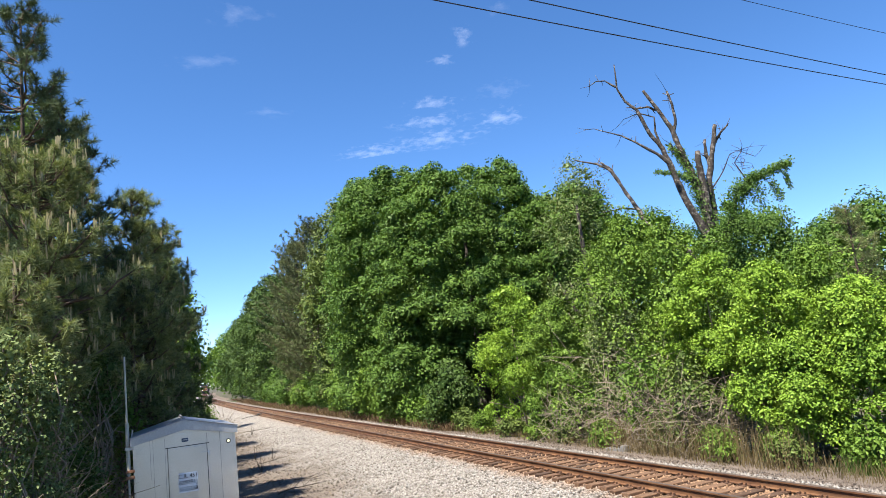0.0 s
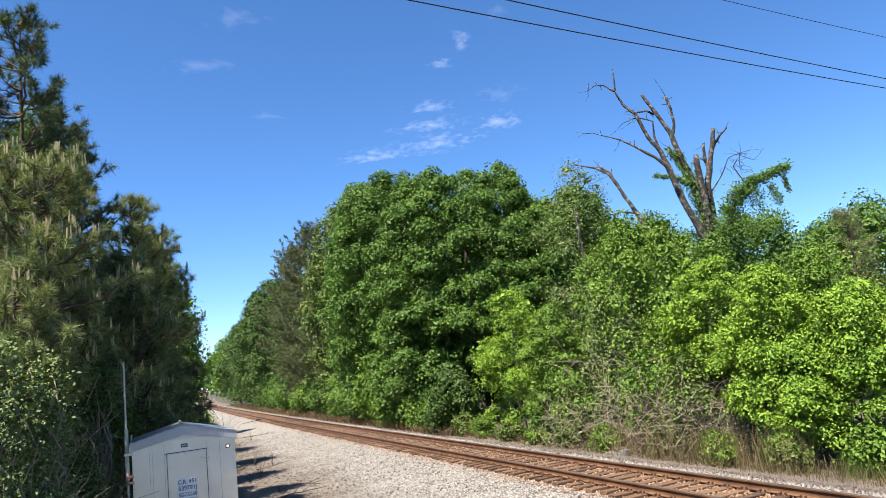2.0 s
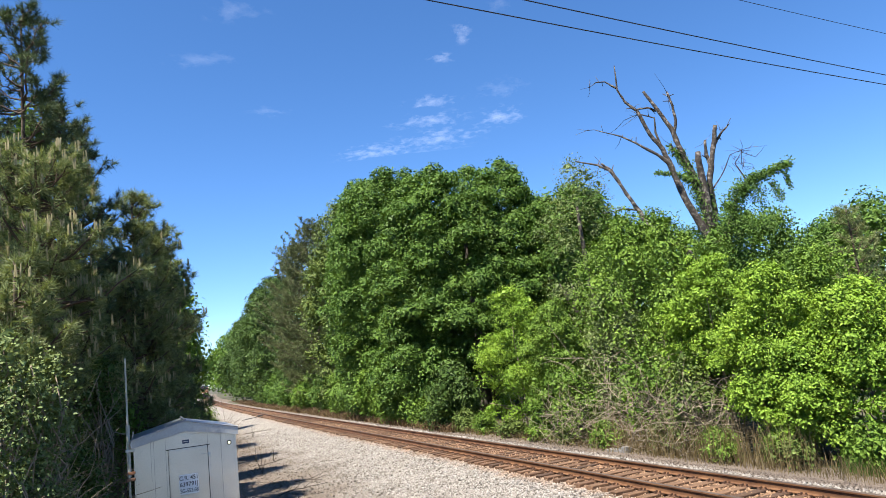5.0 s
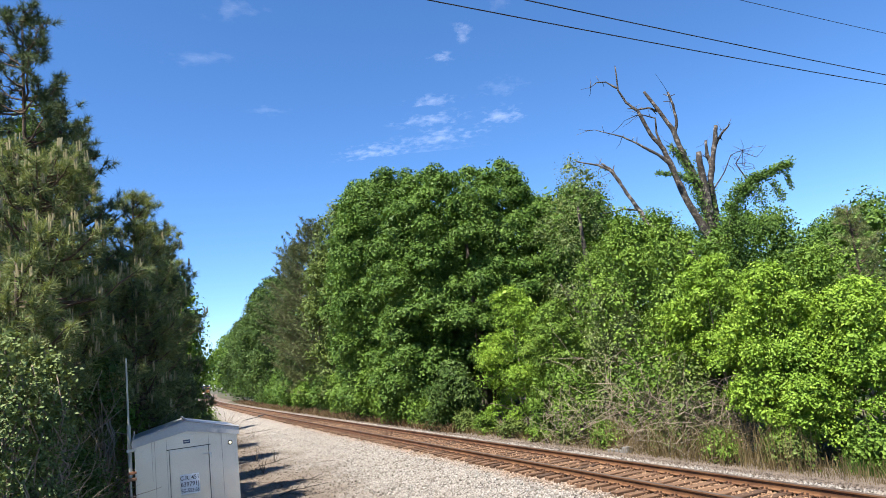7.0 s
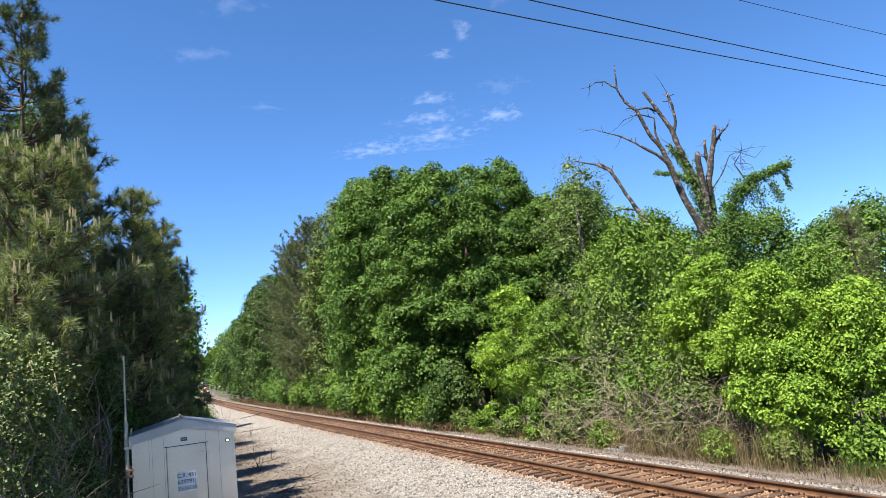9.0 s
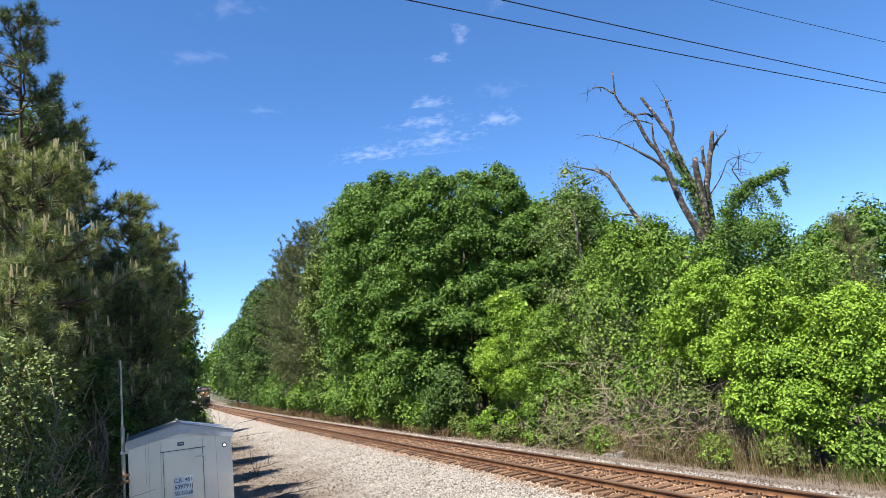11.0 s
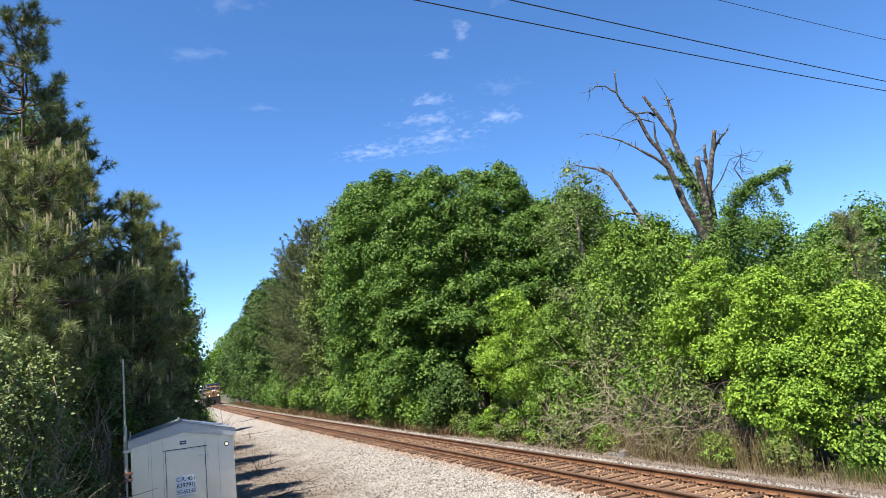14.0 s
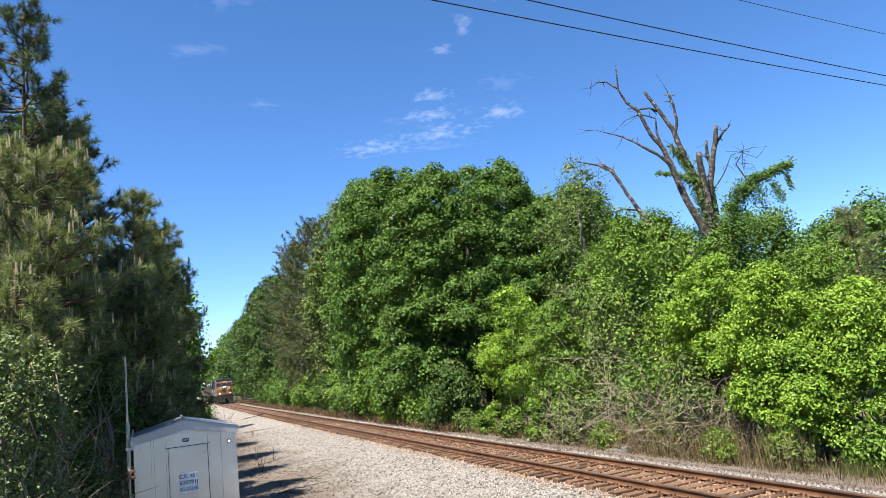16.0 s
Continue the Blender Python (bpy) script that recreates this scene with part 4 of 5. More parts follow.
    for k, (n, s, rx, z0, z1, mat) in enumerate(((27, 32, 3.6, 2, 11.4, OAK_LEAF), (31.5, 29, 3.4, 2, 10.7, OAK_LEAF), (36, 27, 3.8, 2, 9.9, OAK_LEAF), (43.5, 32.5, 4.0, 2, 11.2, DEEP_LEAF), (42.5, 25.5, 3.6, 2, 9.7, OAK_LEAF), (38, 30, 3.5, 2, 10.0, OAK_LEAF), (47, 22, 4.2, 2, 10.4, OAK_LEAF), (36, 17, 3.5, 1, 7.5, DEEP_LEAF), (30, 21, 3.4, 1, 9.3, OAK_LEAF), (26.5, 23, 3.0, 1, 9.2, OAK_LEAF))):
        broadleaf("leafy_tree", ns(n, s), rx, rx, z0, z1, mat, 800, 18, 0.14, lab, 180 + k, lobes=40, clump_r=0.3, group="trees of the wood")
    pine("pine_tree", ns(26.3, 19.2), 8.0, 1.7, 1.2, 35, "young grey-green pine behind the thicket", tufts_per=8, needles=34, needle=0.26, width=0.014, candles=0, whorl=0.5, trunk=0.12)
    # the bright thicket beside the track
    lab = "bright yellow-green young tree in the thicket"
    for k, (n, s, r, z0, z1, size, mat) in enumerate(((15.7, 29.0, 2.5, 0.4, 7.1, 0.15, BRIGHT_LEAF), (15.9, 26.0, 1.8, 0.3, 6.0, 0.15, FRESH_LEAF), (16.6, 15.2, 2.0, 0.6, 5.7, 0.14, BRIGHT_LEAF), (17.0, 12.8, 1.9, 0.3, 4.9, 0.14, BRIGHT_LEAF), (17.4, 18.2, 2.0, 1.6, 6.5, 0.14, BRIGHT_LEAF), (19.6, 15.6, 2.2, 0.8, 6.3, 0.14, FRESH_LEAF), (19.8, 12.4, 2.2, 0.3, 5.3, 0.14, BRIGHT_LEAF), (18.4, 10.2, 1.6, 0.2, 3.6, 0.13, BRIGHT_LEAF), (16.0, 14.0, 1.4, 0.2, 3.4, 0.13, BRIGHT_LEAF))):
        t = broadleaf("sapling", ns(n, s), r, r, z0, z1, mat, 1150, 20, size * 0.62, lab, 210 + k, inner=0.68, lobes=60, lobe=r * 0.27, clump_r=0.12, low=-0.15, trunk=0.06, bark=TWIG, group="young trees of the thicket")
    lab = "dull green vine-hung bush with bare grey twigs"
    rng = np.random.default_rng(9)
    for k, (n, s, r, z1, mat, leaves) in enumerate(((16.6, 22.4, 1.9, 6.4, PALE_LEAF, 700), (17.6, 20.2, 1.7, 6.3, FRESH_LEAF, 520), (15.6, 20.0, 1.3, 3.8, FRESH_LEAF, 130), (15.2, 23.6, 1.3, 3.0, FRESH_LEAF, 260), (15.4, 17.6, 1.2, 3.2, IVY_LEAF, 110), (17.5, 22.1, 2.4, 9.3, FRESH_LEAF, 1000), (18.2, 20.5, 2.0, 8.7, FRESH_LEAF, 800), (19.6, 19.9, 2.0, 7.7, OAK_LEAF, 900), (22.5, 22.0, 2.6, 9.2, OAK_LEAF, 1000), (20.5, 28.5, 2.6, 9.0, FRESH_LEAF, 800), (24.5, 26.5, 2.6, 9.5, OAK_LEAF, 700))):
        t = broadleaf("vine_bush", ns(n, s), r, r, 0.3, z1, mat, leaves, 14, 0.115, lab, 240 + k, lobes=22, clump_r=0.25, trunk=0.05, bark=TWIG, category="bush", group="bushes of the thicket")
        if k < 5:
            bush_stems(t, rng, r * 1.1, z1 * 0.8, 360, TWIG, 0.0095)


def blades(name, spots, height, width, mat, label, seed, lean=0.35):
    rng = np.random.default_rng(seed)
    spots = np.array(spots)
    n = len(spots)
    h = height * rng.uniform(0.45, 1.2, n)
    w = rng.uniform(0, 6.28, n)
    side = np.stack([np.cos(w), np.sin(w), np.zeros(n)], 1) * width
    off = rng.normal(0, lean, (n, 3)) * h[:, None]
    off[:, 2] = 0
    mid = spots + off * 0.35 + np.stack([np.zeros(n), np.zeros(n), h * 0.6], 1)
    tip = spots + off + np.stack([np.zeros(n), np.zeros(n), h], 1)
    v = np.stack([spots - side, spots + side, mid + side * 0.7, mid - side * 0.7, tip], 1).reshape(-1, 3)
    b = (np.arange(n) * 5)[:, None, None]
    f = (np.array([(0, 1, 2), (0, 2, 3), (3, 2, 4)])[None] + b).reshape(-1, 3)
    ob = quick(name, v, f, mat, None)
    return tagged(ob, label, "grass", kind="stuff")


def build_grass():
    rng = np.random.default_rng(12)
    pts = [ns(13.9 + 0.000 * s + rng.gamma(2.0, 0.45) + 0.0001 * (s - 15) ** 2, s, bed_height(3.6) - 0.03) for s in 8 + 40 * rng.random(5200) ** 1.3]
    blades("dry_grass", pts, 0.45, 0.006, DRY_GRASS, "tall dead tan grass along the foot of the thicket", 13)
    pts = [ns(14.2 + rng.uniform(0, 1.0), s, 0.0) for s in rng.uniform(13.0, 22.0, 1000)]
    blades("dead_stalks", pts, 1.25, 0.008, DRY_GRASS, "tall dead grey weed stalks before the thicket", 14, 0.2)
    pts = [ns(rng.uniform(14.9, 19), rng.uniform(8.0, 12.6), -0.02) for _ in range(9000)]
    blades("green_grass", pts, 0.42, 0.007, GREEN_GRASS, "fresh green grass at the edge of the clearing", 15)
    pts = [ns(13.7 + rng.gamma(2.0, 0.8) + 0.0001 * (s - 15) ** 2, s, 0.0) for s in rng.uniform(30, 120, 5000)]
    blades("low_weeds", pts, 0.4, 0.016, DRY_GRASS, "brown dead weeds between ballast and wood", 16)
    pts = [ns(13.6 + rng.uniform(0.0, 2.6) + 0.00013 * (s - 15) ** 2, s, 0.0) for s in 34 + 140 * rng.random(11000) ** 1.4]
    blades("dead_brush", pts, 0.55, 0.02, BROWN_GRASS, "red-brown dead brush between ballast and wood", 18, 0.7)
    pts = [ns(rng.uniform(1.9, 6.0), s, 0.03) for s in rng.uniform(18, 60, 500)]
    blades("litter_weeds", pts, 0.22, 0.006, DRY_GRASS, "sparse dry weeds on the gravel", 17, 0.8)


# ---- dead tree ----
def build_dead_tree():
    face = math.degrees(math.atan2(-10.9, 27.95))
    t = thing("dead_tree", (10.9, 27.95, 0.3), "bare dead tree with broken grey limbs and climbing ivy", "dead tree", turn=face)
    # (x, height) of each limb, its depth and its thickness
    limbs = (
        ("trunk", [(0.0, 0), (0.05, 3), (0.0, 5.6), (0.02, 7.0)], 0.0, 0.36, 0.30),
        ("limb", [(0.02, 6.6), (-0.34, 7.75), (-0.77, 8.9), (-1.07, 10.2), (-1.33, 11.1), (-1.73, 11.8), (-2.08, 12.9), (-2.49, 13.4), (-2.72, 14.0), (-2.69, 15.1)], -0.5, 0.19, 0.022),
        ("branch", [(-2.70, 13.95), (-3.15, 14.35), (-3.5, 14.4), (-3.86, 14.3)], -0.8, 0.045, 0.012),
        ("branch", [(-1.33, 11.1), (-1.49, 11.9), (-1.44, 12.5), (-2.05, 12.8), (-2.66, 12.7)], -0.2, 0.06, 0.012),
        ("branch", [(-1.07, 10.2), (-1.55, 10.75), (-2.26, 11.4), (-2.8, 11.8), (-3.87, 12.36)], -0.9, 0.09, 0.014),
        ("limb", [(0.0, 6.7), (-0.07, 8.05), (-0.27, 9.3), (-0.48, 10.3), (-0.68, 11.2), (-0.87, 12.0), (-1.32, 13.0), (-1.72, 13.9)], 0.3, 0.21, 0.06),
        ("branch", [(-0.81, 11.8), (-0.57, 12.4), (-0.66, 13.06), (-0.8, 13.73)], 0.5, 0.08, 0.045),
        ("branch", [(-1.32, 13.0), (-1.64, 13.2), (-2.22, 13.28)], 0.5, 0.06, 0.03),
        ("branch", [(-0.50, 10.2), (-0.73, 10.84), (-1.06, 11.4)], 0.4, 0.10, 0.05),
        ("limb", [(0.02, 6.7), (0.22, 8.2), (0.28, 9.4), (0.48, 10.3), (0.7, 11.1), (0.87, 11.8)], 0.5, 0.17, 0.085),
        ("branch", [(0.74, 11.1), (1.03, 11.4), (1.41, 11.75)], 0.6, 0.07, 0.02),
        ("branch", [(0.40, 10.1), (0.32, 10.7), (0.40, 11.3)], 0.6, 0.10, 0.055),
        ("limb", [(0.02, 7.5), (0.01, 9.2), (-0.03, 10.2), (0.01, 10.7)], -0.1, 0.15, 0.11),
        ("limb", [(0.10, 6.8), (0.65, 7.3), (1.09, 8.5), (1.61, 9.1), (2.16, 9.25), (2.89, 9.3), (3.27, 9.35)], -0.3, 0.12, 0.02),
        ("branch", [(1.61, 9.1), (1.32, 9.9), (1.6, 10.3), (2.07, 10.0)], -0.2, 0.035, 0.008),
        ("branch", [(0.33, 9.1), (0.86, 9.75), (1.19, 10.4), (1.64, 10.5)], 0.3, 0.035, 0.008),
        ("limb", [(-0.05, 5.6), (-1.3, 7.0), (-2.42, 8.1), (-2.86, 9.05), (-3.31, 10.0), (-3.67, 10.85), (-4.22, 11.25), (-5.17, 11.65)], 0.9, 0.15, 0.03),
        ("branch", [(-2.87, 9.0), (-3.44, 9.15), (-4.29, 9.1)], 1.2, 0.06, 0.02),
        ("branch", [(-3.44, 10.3), (-3.65, 10.95), (-4.08, 11.35)], 1.2, 0.07, 0.05),
    )
    rng = np.random.default_rng(5)
    for name, pts, depth, r0, r1 in limbs:
        m = len(pts) - 1
        line, fine = [], []
        for k, (x, z) in enumerate(pts):
            g = k / m
            y = depth * (0.3 + 0.7 * g) if name == "limb" else depth
            line.append((x + rng.normal(0, 0.02), y + rng.normal(0, 0.05), z, (r0 + (r1 - r0) * g ** 0.8) * (0.98 if name != "trunk" else 1)))
        rough = []
        for p, q in zip(line, line[1:]):
            for g in (0.0, 0.34, 0.67):
                j = 0.25 * (p[3] + q[3])
                rough.append(tuple(u + (w - u) * g + (rng.normal(0, j * 0.28) if c < 3 and g else 0) for c, (u, w) in enumerate(zip(p, q))))
                rough[-1] = (*rough[-1][:3], rough[-1][3] * rng.uniform(0.84, 1.14))
        lines = [rough + [line[-1]]]
        for j in range(3):
            p = rough[rng.integers(len(rough) // 3, len(rough))]
            d = rng.normal(0, 1, 3) + np.array((0, 0, 0.3))
            d *= rng.uniform(0.15, 0.4) / np.linalg.norm(d)
            lines.append([p[:3] + (min(0.03, p[3] * 0.5),), tuple(np.array(p[:3]) + d) + (min(0.018, p[3] * 0.3),)])
        if name == "branch":
            # fine twigs at the end
            for j in range(4):
                k = rng.integers(max(1, m - 1), m + 1)
                p = np.array(line[k][:3])
                d = rng.normal(0, 0.5, 3)
                d[0] += (pts[-1][0] - pts[0][0]) * 0.3
                lines.append([(*p, 0.012), (*(p + d * 0.35 + rng.normal(0, 0.04, 3)), 0.008), (*(p + d * 0.75), 0.004)])
        part(name, tubes(lines, 8), DEAD_WOOD, t, "weathered grey-brown broken limb" if name != "trunk" else "", smooth=True)
    # fine twig fan on the ivy side
    fan = []
    for j in range(16):
        q = np.array((rng.uniform(1.0, 1.8), rng.uniform(-0.3, 0.2), rng.uniform(9.6, 10.4)))
        d = np.array((rng.normal(0.35, 0.5), rng.normal(0, 0.3), rng.normal(0.1, 0.5)))
        line = []
        for g in range(8):
            line.append((*q, 0.011 - g * 0.001))
            q = q + d / np.linalg.norm(d) * rng.uniform(0.06, 0.13)
            d = d + rng.normal(0, 0.28, 3)
        fan.append(line)
    part("twig_fan", tubes(fan, 4), DEAD_WOOD, t, "fine bare twigs")
    # ivy that climbs the limbs
    spots = []
    for a, b, r, count in (((0.0, 0.3, 6.0), (-0.07, 0.1, 8.1), 0.38, 900), ((-0.07, 0.1, 8.1), (-0.48, 0.2, 10.3), 0.30, 800), ((-0.48, 0.25, 10.3), (-0.68, 0.25, 11.1), 0.16, 150), ((-1.06, 0.3, 11.3), (-0.5, 0.3, 10.2), 0.15, 200), ((0.2, 0, 6.8), (0.65, -0.1, 7.4), 0.5, 500), ((0.65, -0.1, 7.3), (1.1, -0.2, 8.5), 0.42, 800), ((1.1, -0.2, 8.5), (1.65, -0.3, 9.0), 0.36, 650), ((1.65, -0.3, 9.1), (2.2, -0.3, 9.2), 0.2, 350), ((2.2, -0.3, 9.2), (3.25, -0.3, 9.5), 0.18, 520), ((2.5, -0.3, 8.9), (2.7, -0.3, 8.1), 0.18, 160), ((3.0, -0.3, 9.2), (3.1, -0.3, 8.5), 0.10, 90), ((1.9, -0.3, 9.0), (1.95, -0.3, 8.0), 0.3, 220), ((-1.75, -0.2, 10.15), (-0.9, -0.2, 9.9), 0.10, 160), ((-1.0, -0.2, 9.9), (-0.4, 0, 9.6), 0.14, 160), ((0.1, 0.2, 8.0), (0.25, 0.3, 9.2), 0.16, 200), ((0.9, -0.2, 7.2), (2.4, -0.4, 7.4), 0.5, 700)):
        count = int(count * 2.2)
        f = rng.random((count, 1))
        spots.append(np.array(a) + (np.array(b) - np.array(a)) * f + rng.normal(0, r * 0.55, (count, 3)))
    c = np.concatenate(spots)
    v, f = leaf_mesh(c, np.tile((0, -0.5, 0.6), (len(c), 1)), 0.085, rng, 0.8)
    quick("ivy", v, f, OAK_LEAF, t, "green climbing ivy")


# ---- the train ----
YELLOW = surface("yellow loco paint", [(0.3, (0.165, 0.075, 0.016)), (0.7, (0.24, 0.118, 0.025))], 0.9, 0.45, 0, 0.1, 0.005)
NAVY = surface("dark blue loco paint", [(0.3, (0.0137, 0.0246, 0.0655)), (0.7, (0.0246, 0.041, 0.0983))], 0.9, 0.4, 0, 0.1, 0.005)
FRAME_BLACK = surface("grimy black steel", [(0.3, (0.00936, 0.00842, 0.00749)), (0.7, (0.0281, 0.0234, 0.0197))], 1.2, 0.8, 0.1, 0.2, 0.005)
WAGON_TAN = surface("dusty wagon steel", [(0.3, (0.0624, 0.0507, 0.0429)), (0.7, (0.117, 0.0975, 0.0819))], 0.8, 0.8, 0, 0.2, 0.006)
LOAD = surface("dark wagon load", [(0.3, (0.0234, 0.0187, 0.014)), (0.7, (0.0608, 0.0468, 0.0374))], 2.0, 0.95, 0, 0.8, 0.08)
WHEEL = surface("wheel steel", [(0.3, (0.0468, 0.0328, 0.0257)), (0.7, (0.0936, 0.0702, 0.0562))], 3, 0.55, 0.5, 0.1, 0.004)
GLASS, _nt, _b = material("cab glass", 0.06)
_b.inputs["Base Color"].default_value = (0.02, 0.025, 0.03, 1)
GRAB, _nt, _b = material("pale handrail", 0.5)
_b.inputs["Base Color"].default_value = (0.4, 0.38, 0.34, 1)
LAMP, _nt, _b = material("lit headlight", 0.3)
_b.inputs["Emission Color"].default_value = (1.0, 0.93, 0.78, 1)
_b.inputs["Emission Strength"].default_value = 1.3
AXLES = []


def axle(parent, y, r, name="wheelset"):
    bm = bmesh.new()
    for side in (-1, 1):
        cyl(bm, (side * 0.69, 0, 0), (side * 0.80, 0, 0), r, seg=24)
        cyl(bm, (side * 0.66, 0, 0), (side * 0.69, 0, 0), r + 0.03, seg=24)
        cyl(bm, (side * 0.80, 0, 0), (side * 0.86, 0, 0), 0.16, seg=10)
        for k in range(4):
            w = k * math.pi / 2
            box(bm, side * 0.82 - 0.02, side * 0.82 + 0.02, math.cos(w) * r * 0.6 - 0.05, math.cos(w) * r * 0.6 + 0.05, math.sin(w) * r * 0.6 - 0.05, math.sin(w) * r * 0.6 + 0.05)
    cyl(bm, (-0.7, 0, 0), (0.7, 0, 0), 0.09, seg=10)
    ob = part(name, bm, WHEEL, parent, "dark steel wheelset")
    AXLES.append((ob, y, r))
    return ob


def build_locomotive():
    # local: front at y = 0, the body runs to +y; z from the rail's top
    t = thing("locomotive", (0, 0, 0), "yellow-fronted dark blue diesel locomotive with headlights lit", "locomotive")
    L = 22.0
    part("underframe", box(bmesh.new(), -1.5, 1.5, 0.2, L, 1.25, 1.62, 0.04), FRAME_BLACK, t)
    part("walkway_edge", box(bmesh.new(), -1.53, 1.53, 0.15, L, 1.52, 1.66, 0.02), YELLOW, t, "yellow walkway edge")
    # nose with sloped top
    bm = bmesh.new()
    prof = [(0.55, 1.66), (0.55, 2.75), (0.85, 3.0), (2.2, 3.05), (2.2, 1.66)]
    rows = [[bm.verts.new((x, y, z)) for y, z in prof] for x in (-1.02, 1.02)]
    for i in range(5):
        bm.faces.new((rows[0][i], rows[0][(i + 1) % 5], rows[1][(i + 1) % 5], rows[1][i]))
    bm.faces.new(rows[0][::-1]), bm.faces.new(rows[1])
    bmesh.ops.recalc_face_normals(bm, faces=bm.faces[:])
    bmesh.ops.bevel(bm, geom=bm.edges[:], offset=0.06, segments=2, affect="EDGES")
    nose = part("nose", bm, YELLOW, t, "yellow short nose")
    part("nose_door", box(bmesh.new(), 0.25, 0.85, 0.52, 0.56, 1.75, 2.7, 0.01), YELLOW, nose)
    part("nose_emblem", box(bmesh.new(), -0.55, 0.15, 0.525, 0.553, 2.15, 2.5, 0.01), NAVY, nose, "dark blue emblem panel")
    # cab
    bm = bmesh.new()
    prof = [(1.95, 1.66), (1.95, 3.05), (2.25, 3.95), (2.5, 4.35), (4.9, 4.45), (4.9, 1.66)]
    rows = [[bm.verts.new((x * (1.0 if z < 4.2 else 0.86), y, z)) for y, z in prof] for x in (-1.55, 1.55)]
    k = len(prof)
    for i in range(k):
        bm.faces.new((rows[0][i], rows[0][(i + 1) % k], rows[1][(i + 1) % k], rows[1][i]))
    bm.faces.new(rows[0][::-1]), bm.faces.new(rows[1])
    bmesh.ops.recalc_face_normals(bm, faces=bm.faces[:])
    bmesh.ops.bevel(bm, geom=bm.edges[:], offset=0.05, segments=2, affect="EDGES")
    cab = part("cab", bm, YELLOW, t, "yellow cab front")
    part("cab_roof", box(bmesh.new(), -1.42, 1.42, 2.3, 4.95, 4.22, 4.56, 0.12), NAVY, cab, "dark blue cab roof")
    for x0, x1 in ((-1.4, -0.55), (-0.45, 0.45), (0.55, 1.4)):
        bm = box(bmesh.new(), x0, x1, -0.02, 0.02, -0.3, 0.32, 0.01)
        w = part("windscreen", bm, GLASS, cab, "dark windscreen pane")
        w.matrix_basis = pose(0, 2.04, 3.5, -18, 0, 0)
    for side in (-1, 1):
        part("side_window", box(bmesh.new(), side * 1.56 - 0.02, side * 1.56 + 0.02, 2.7, 4.4, 3.0, 3.75, 0.01), GLASS, cab, "dark side window")
        part("cab_side", box(bmesh.new(), side * 1.545 - 0.02, side * 1.545 + 0.02, 2.3, 4.9, 1.7, 2.9, 0.01), NAVY, cab, "dark blue cab side")
        part("number_board", box(bmesh.new(), side * 0.95 - 0.32, side * 0.95 + 0.32, 2.26, 2.4, 4.02, 4.22, 0.01), NAVY, cab)
    hl = part("headlight_case", box(bmesh.new(), -0.36, 0.36, 0.5, 0.95, 2.86, 3.16, 0.03), FRAME_BLACK, t, "headlight case")
    for x in (-0.18, 0.18):
        part("headlight", cyl(bmesh.new(), (x, 0.46, 3.02), (x, 0.52, 3.02), 0.10, seg=16), LAMP, hl, "lit headlight")
    for side in (-1, 1):
        dl = part("ditch_light_case", box(bmesh.new(), side * 0.95 - 0.16, side * 0.95 + 0.16, 0.12, 0.35, 1.66, 2.0, 0.03), FRAME_BLACK, t)
        part("ditch_light", cyl(bmesh.new(), (side * 0.95, 0.07, 1.84), (side * 0.95, 0.14, 1.84), 0.12, seg=16), LAMP, dl, "lit ditch light")
    # long hood
    part("hood", box(bmesh.new(), -0.98, 0.98, 4.9, L - 0.9, 1.66, 4.25, 0.08), NAVY, t, "dark blue engine hood")
    for k, (y0, y1) in enumerate(((6, 9.0), (9.4, 12), (12.4, 15), (15.4, 17))):
        for side in (-1, 1):
            part("hood_door", box(bmesh.new(), side * 0.99 - 0.02, side * 0.99 + 0.02, y0, y1, 1.8, 3.6, 0.01), NAVY, t)
    part("radiator", box(bmesh.new(), -1.5, 1.5, 17.4, L - 1.2, 3.5, 4.45, 0.06), NAVY, t, "overhanging radiator housing")
    part("exhaust", box(bmesh.new(), -0.4, 0.4, 11.5, 13, 4.2, 4.5, 0.05), FRAME_BLACK, t)
    part("air_horn", box(bmesh.new(), -0.2, 0.2, 3.4, 3.9, 4.5, 4.68, 0.05), FRAME_BLACK, t)
    # pilot, plough, coupler, steps
    part("pilot", box(bmesh.new(), -1.45, 1.45, 0.1, 0.25, 0.55, 1.62, 0.03), FRAME_BLACK, t, "black pilot sheet")
    bm = bmesh.new()
    v = [bm.verts.new(c) for c in ((-1.4, 0.1, 0.75), (1.4, 0.1, 0.75), (1.4, -0.05, 0.12), (-1.4, -0.05, 0.12), (0, -0.35, 0.14), (0, 0.0, 0.78))]
    bm.faces.new((v[0], v[3], v[4], v[5])), bm.faces.new((v[5], v[4], v[2], v[1]))
    bmesh.ops.solidify(bm, geom=bm.faces[:], thickness=0.04)
    part("snow_plough", bm, FRAME_BLACK, t, "black plough blade")
    part("coupler", box(bmesh.new(), -0.18, 0.18, -0.55, 0.2, 0.78, 1.05, 0.05), FRAME_BLACK, t)
    for side in (-1, 1):
        for z in (0.45, 0.85, 1.2):
            part("step", box(bmesh.new(), side * 1.3 - 0.2, side * 1.3 + 0.2, 0.2, 0.75, z, z + 0.05), YELLOW, t, "yellow step edge")
        rails = [[(side * 1.45, 0.25, 1.6, 0.025), (side * 1.45, 0.25, 2.75, 0.025)], [(side * 0.5, 0.2, 1.6, 0.025), (side * 0.5, 0.2, 2.65, 0.025), (side * 1.45, 0.25, 2.7, 0.025)]]
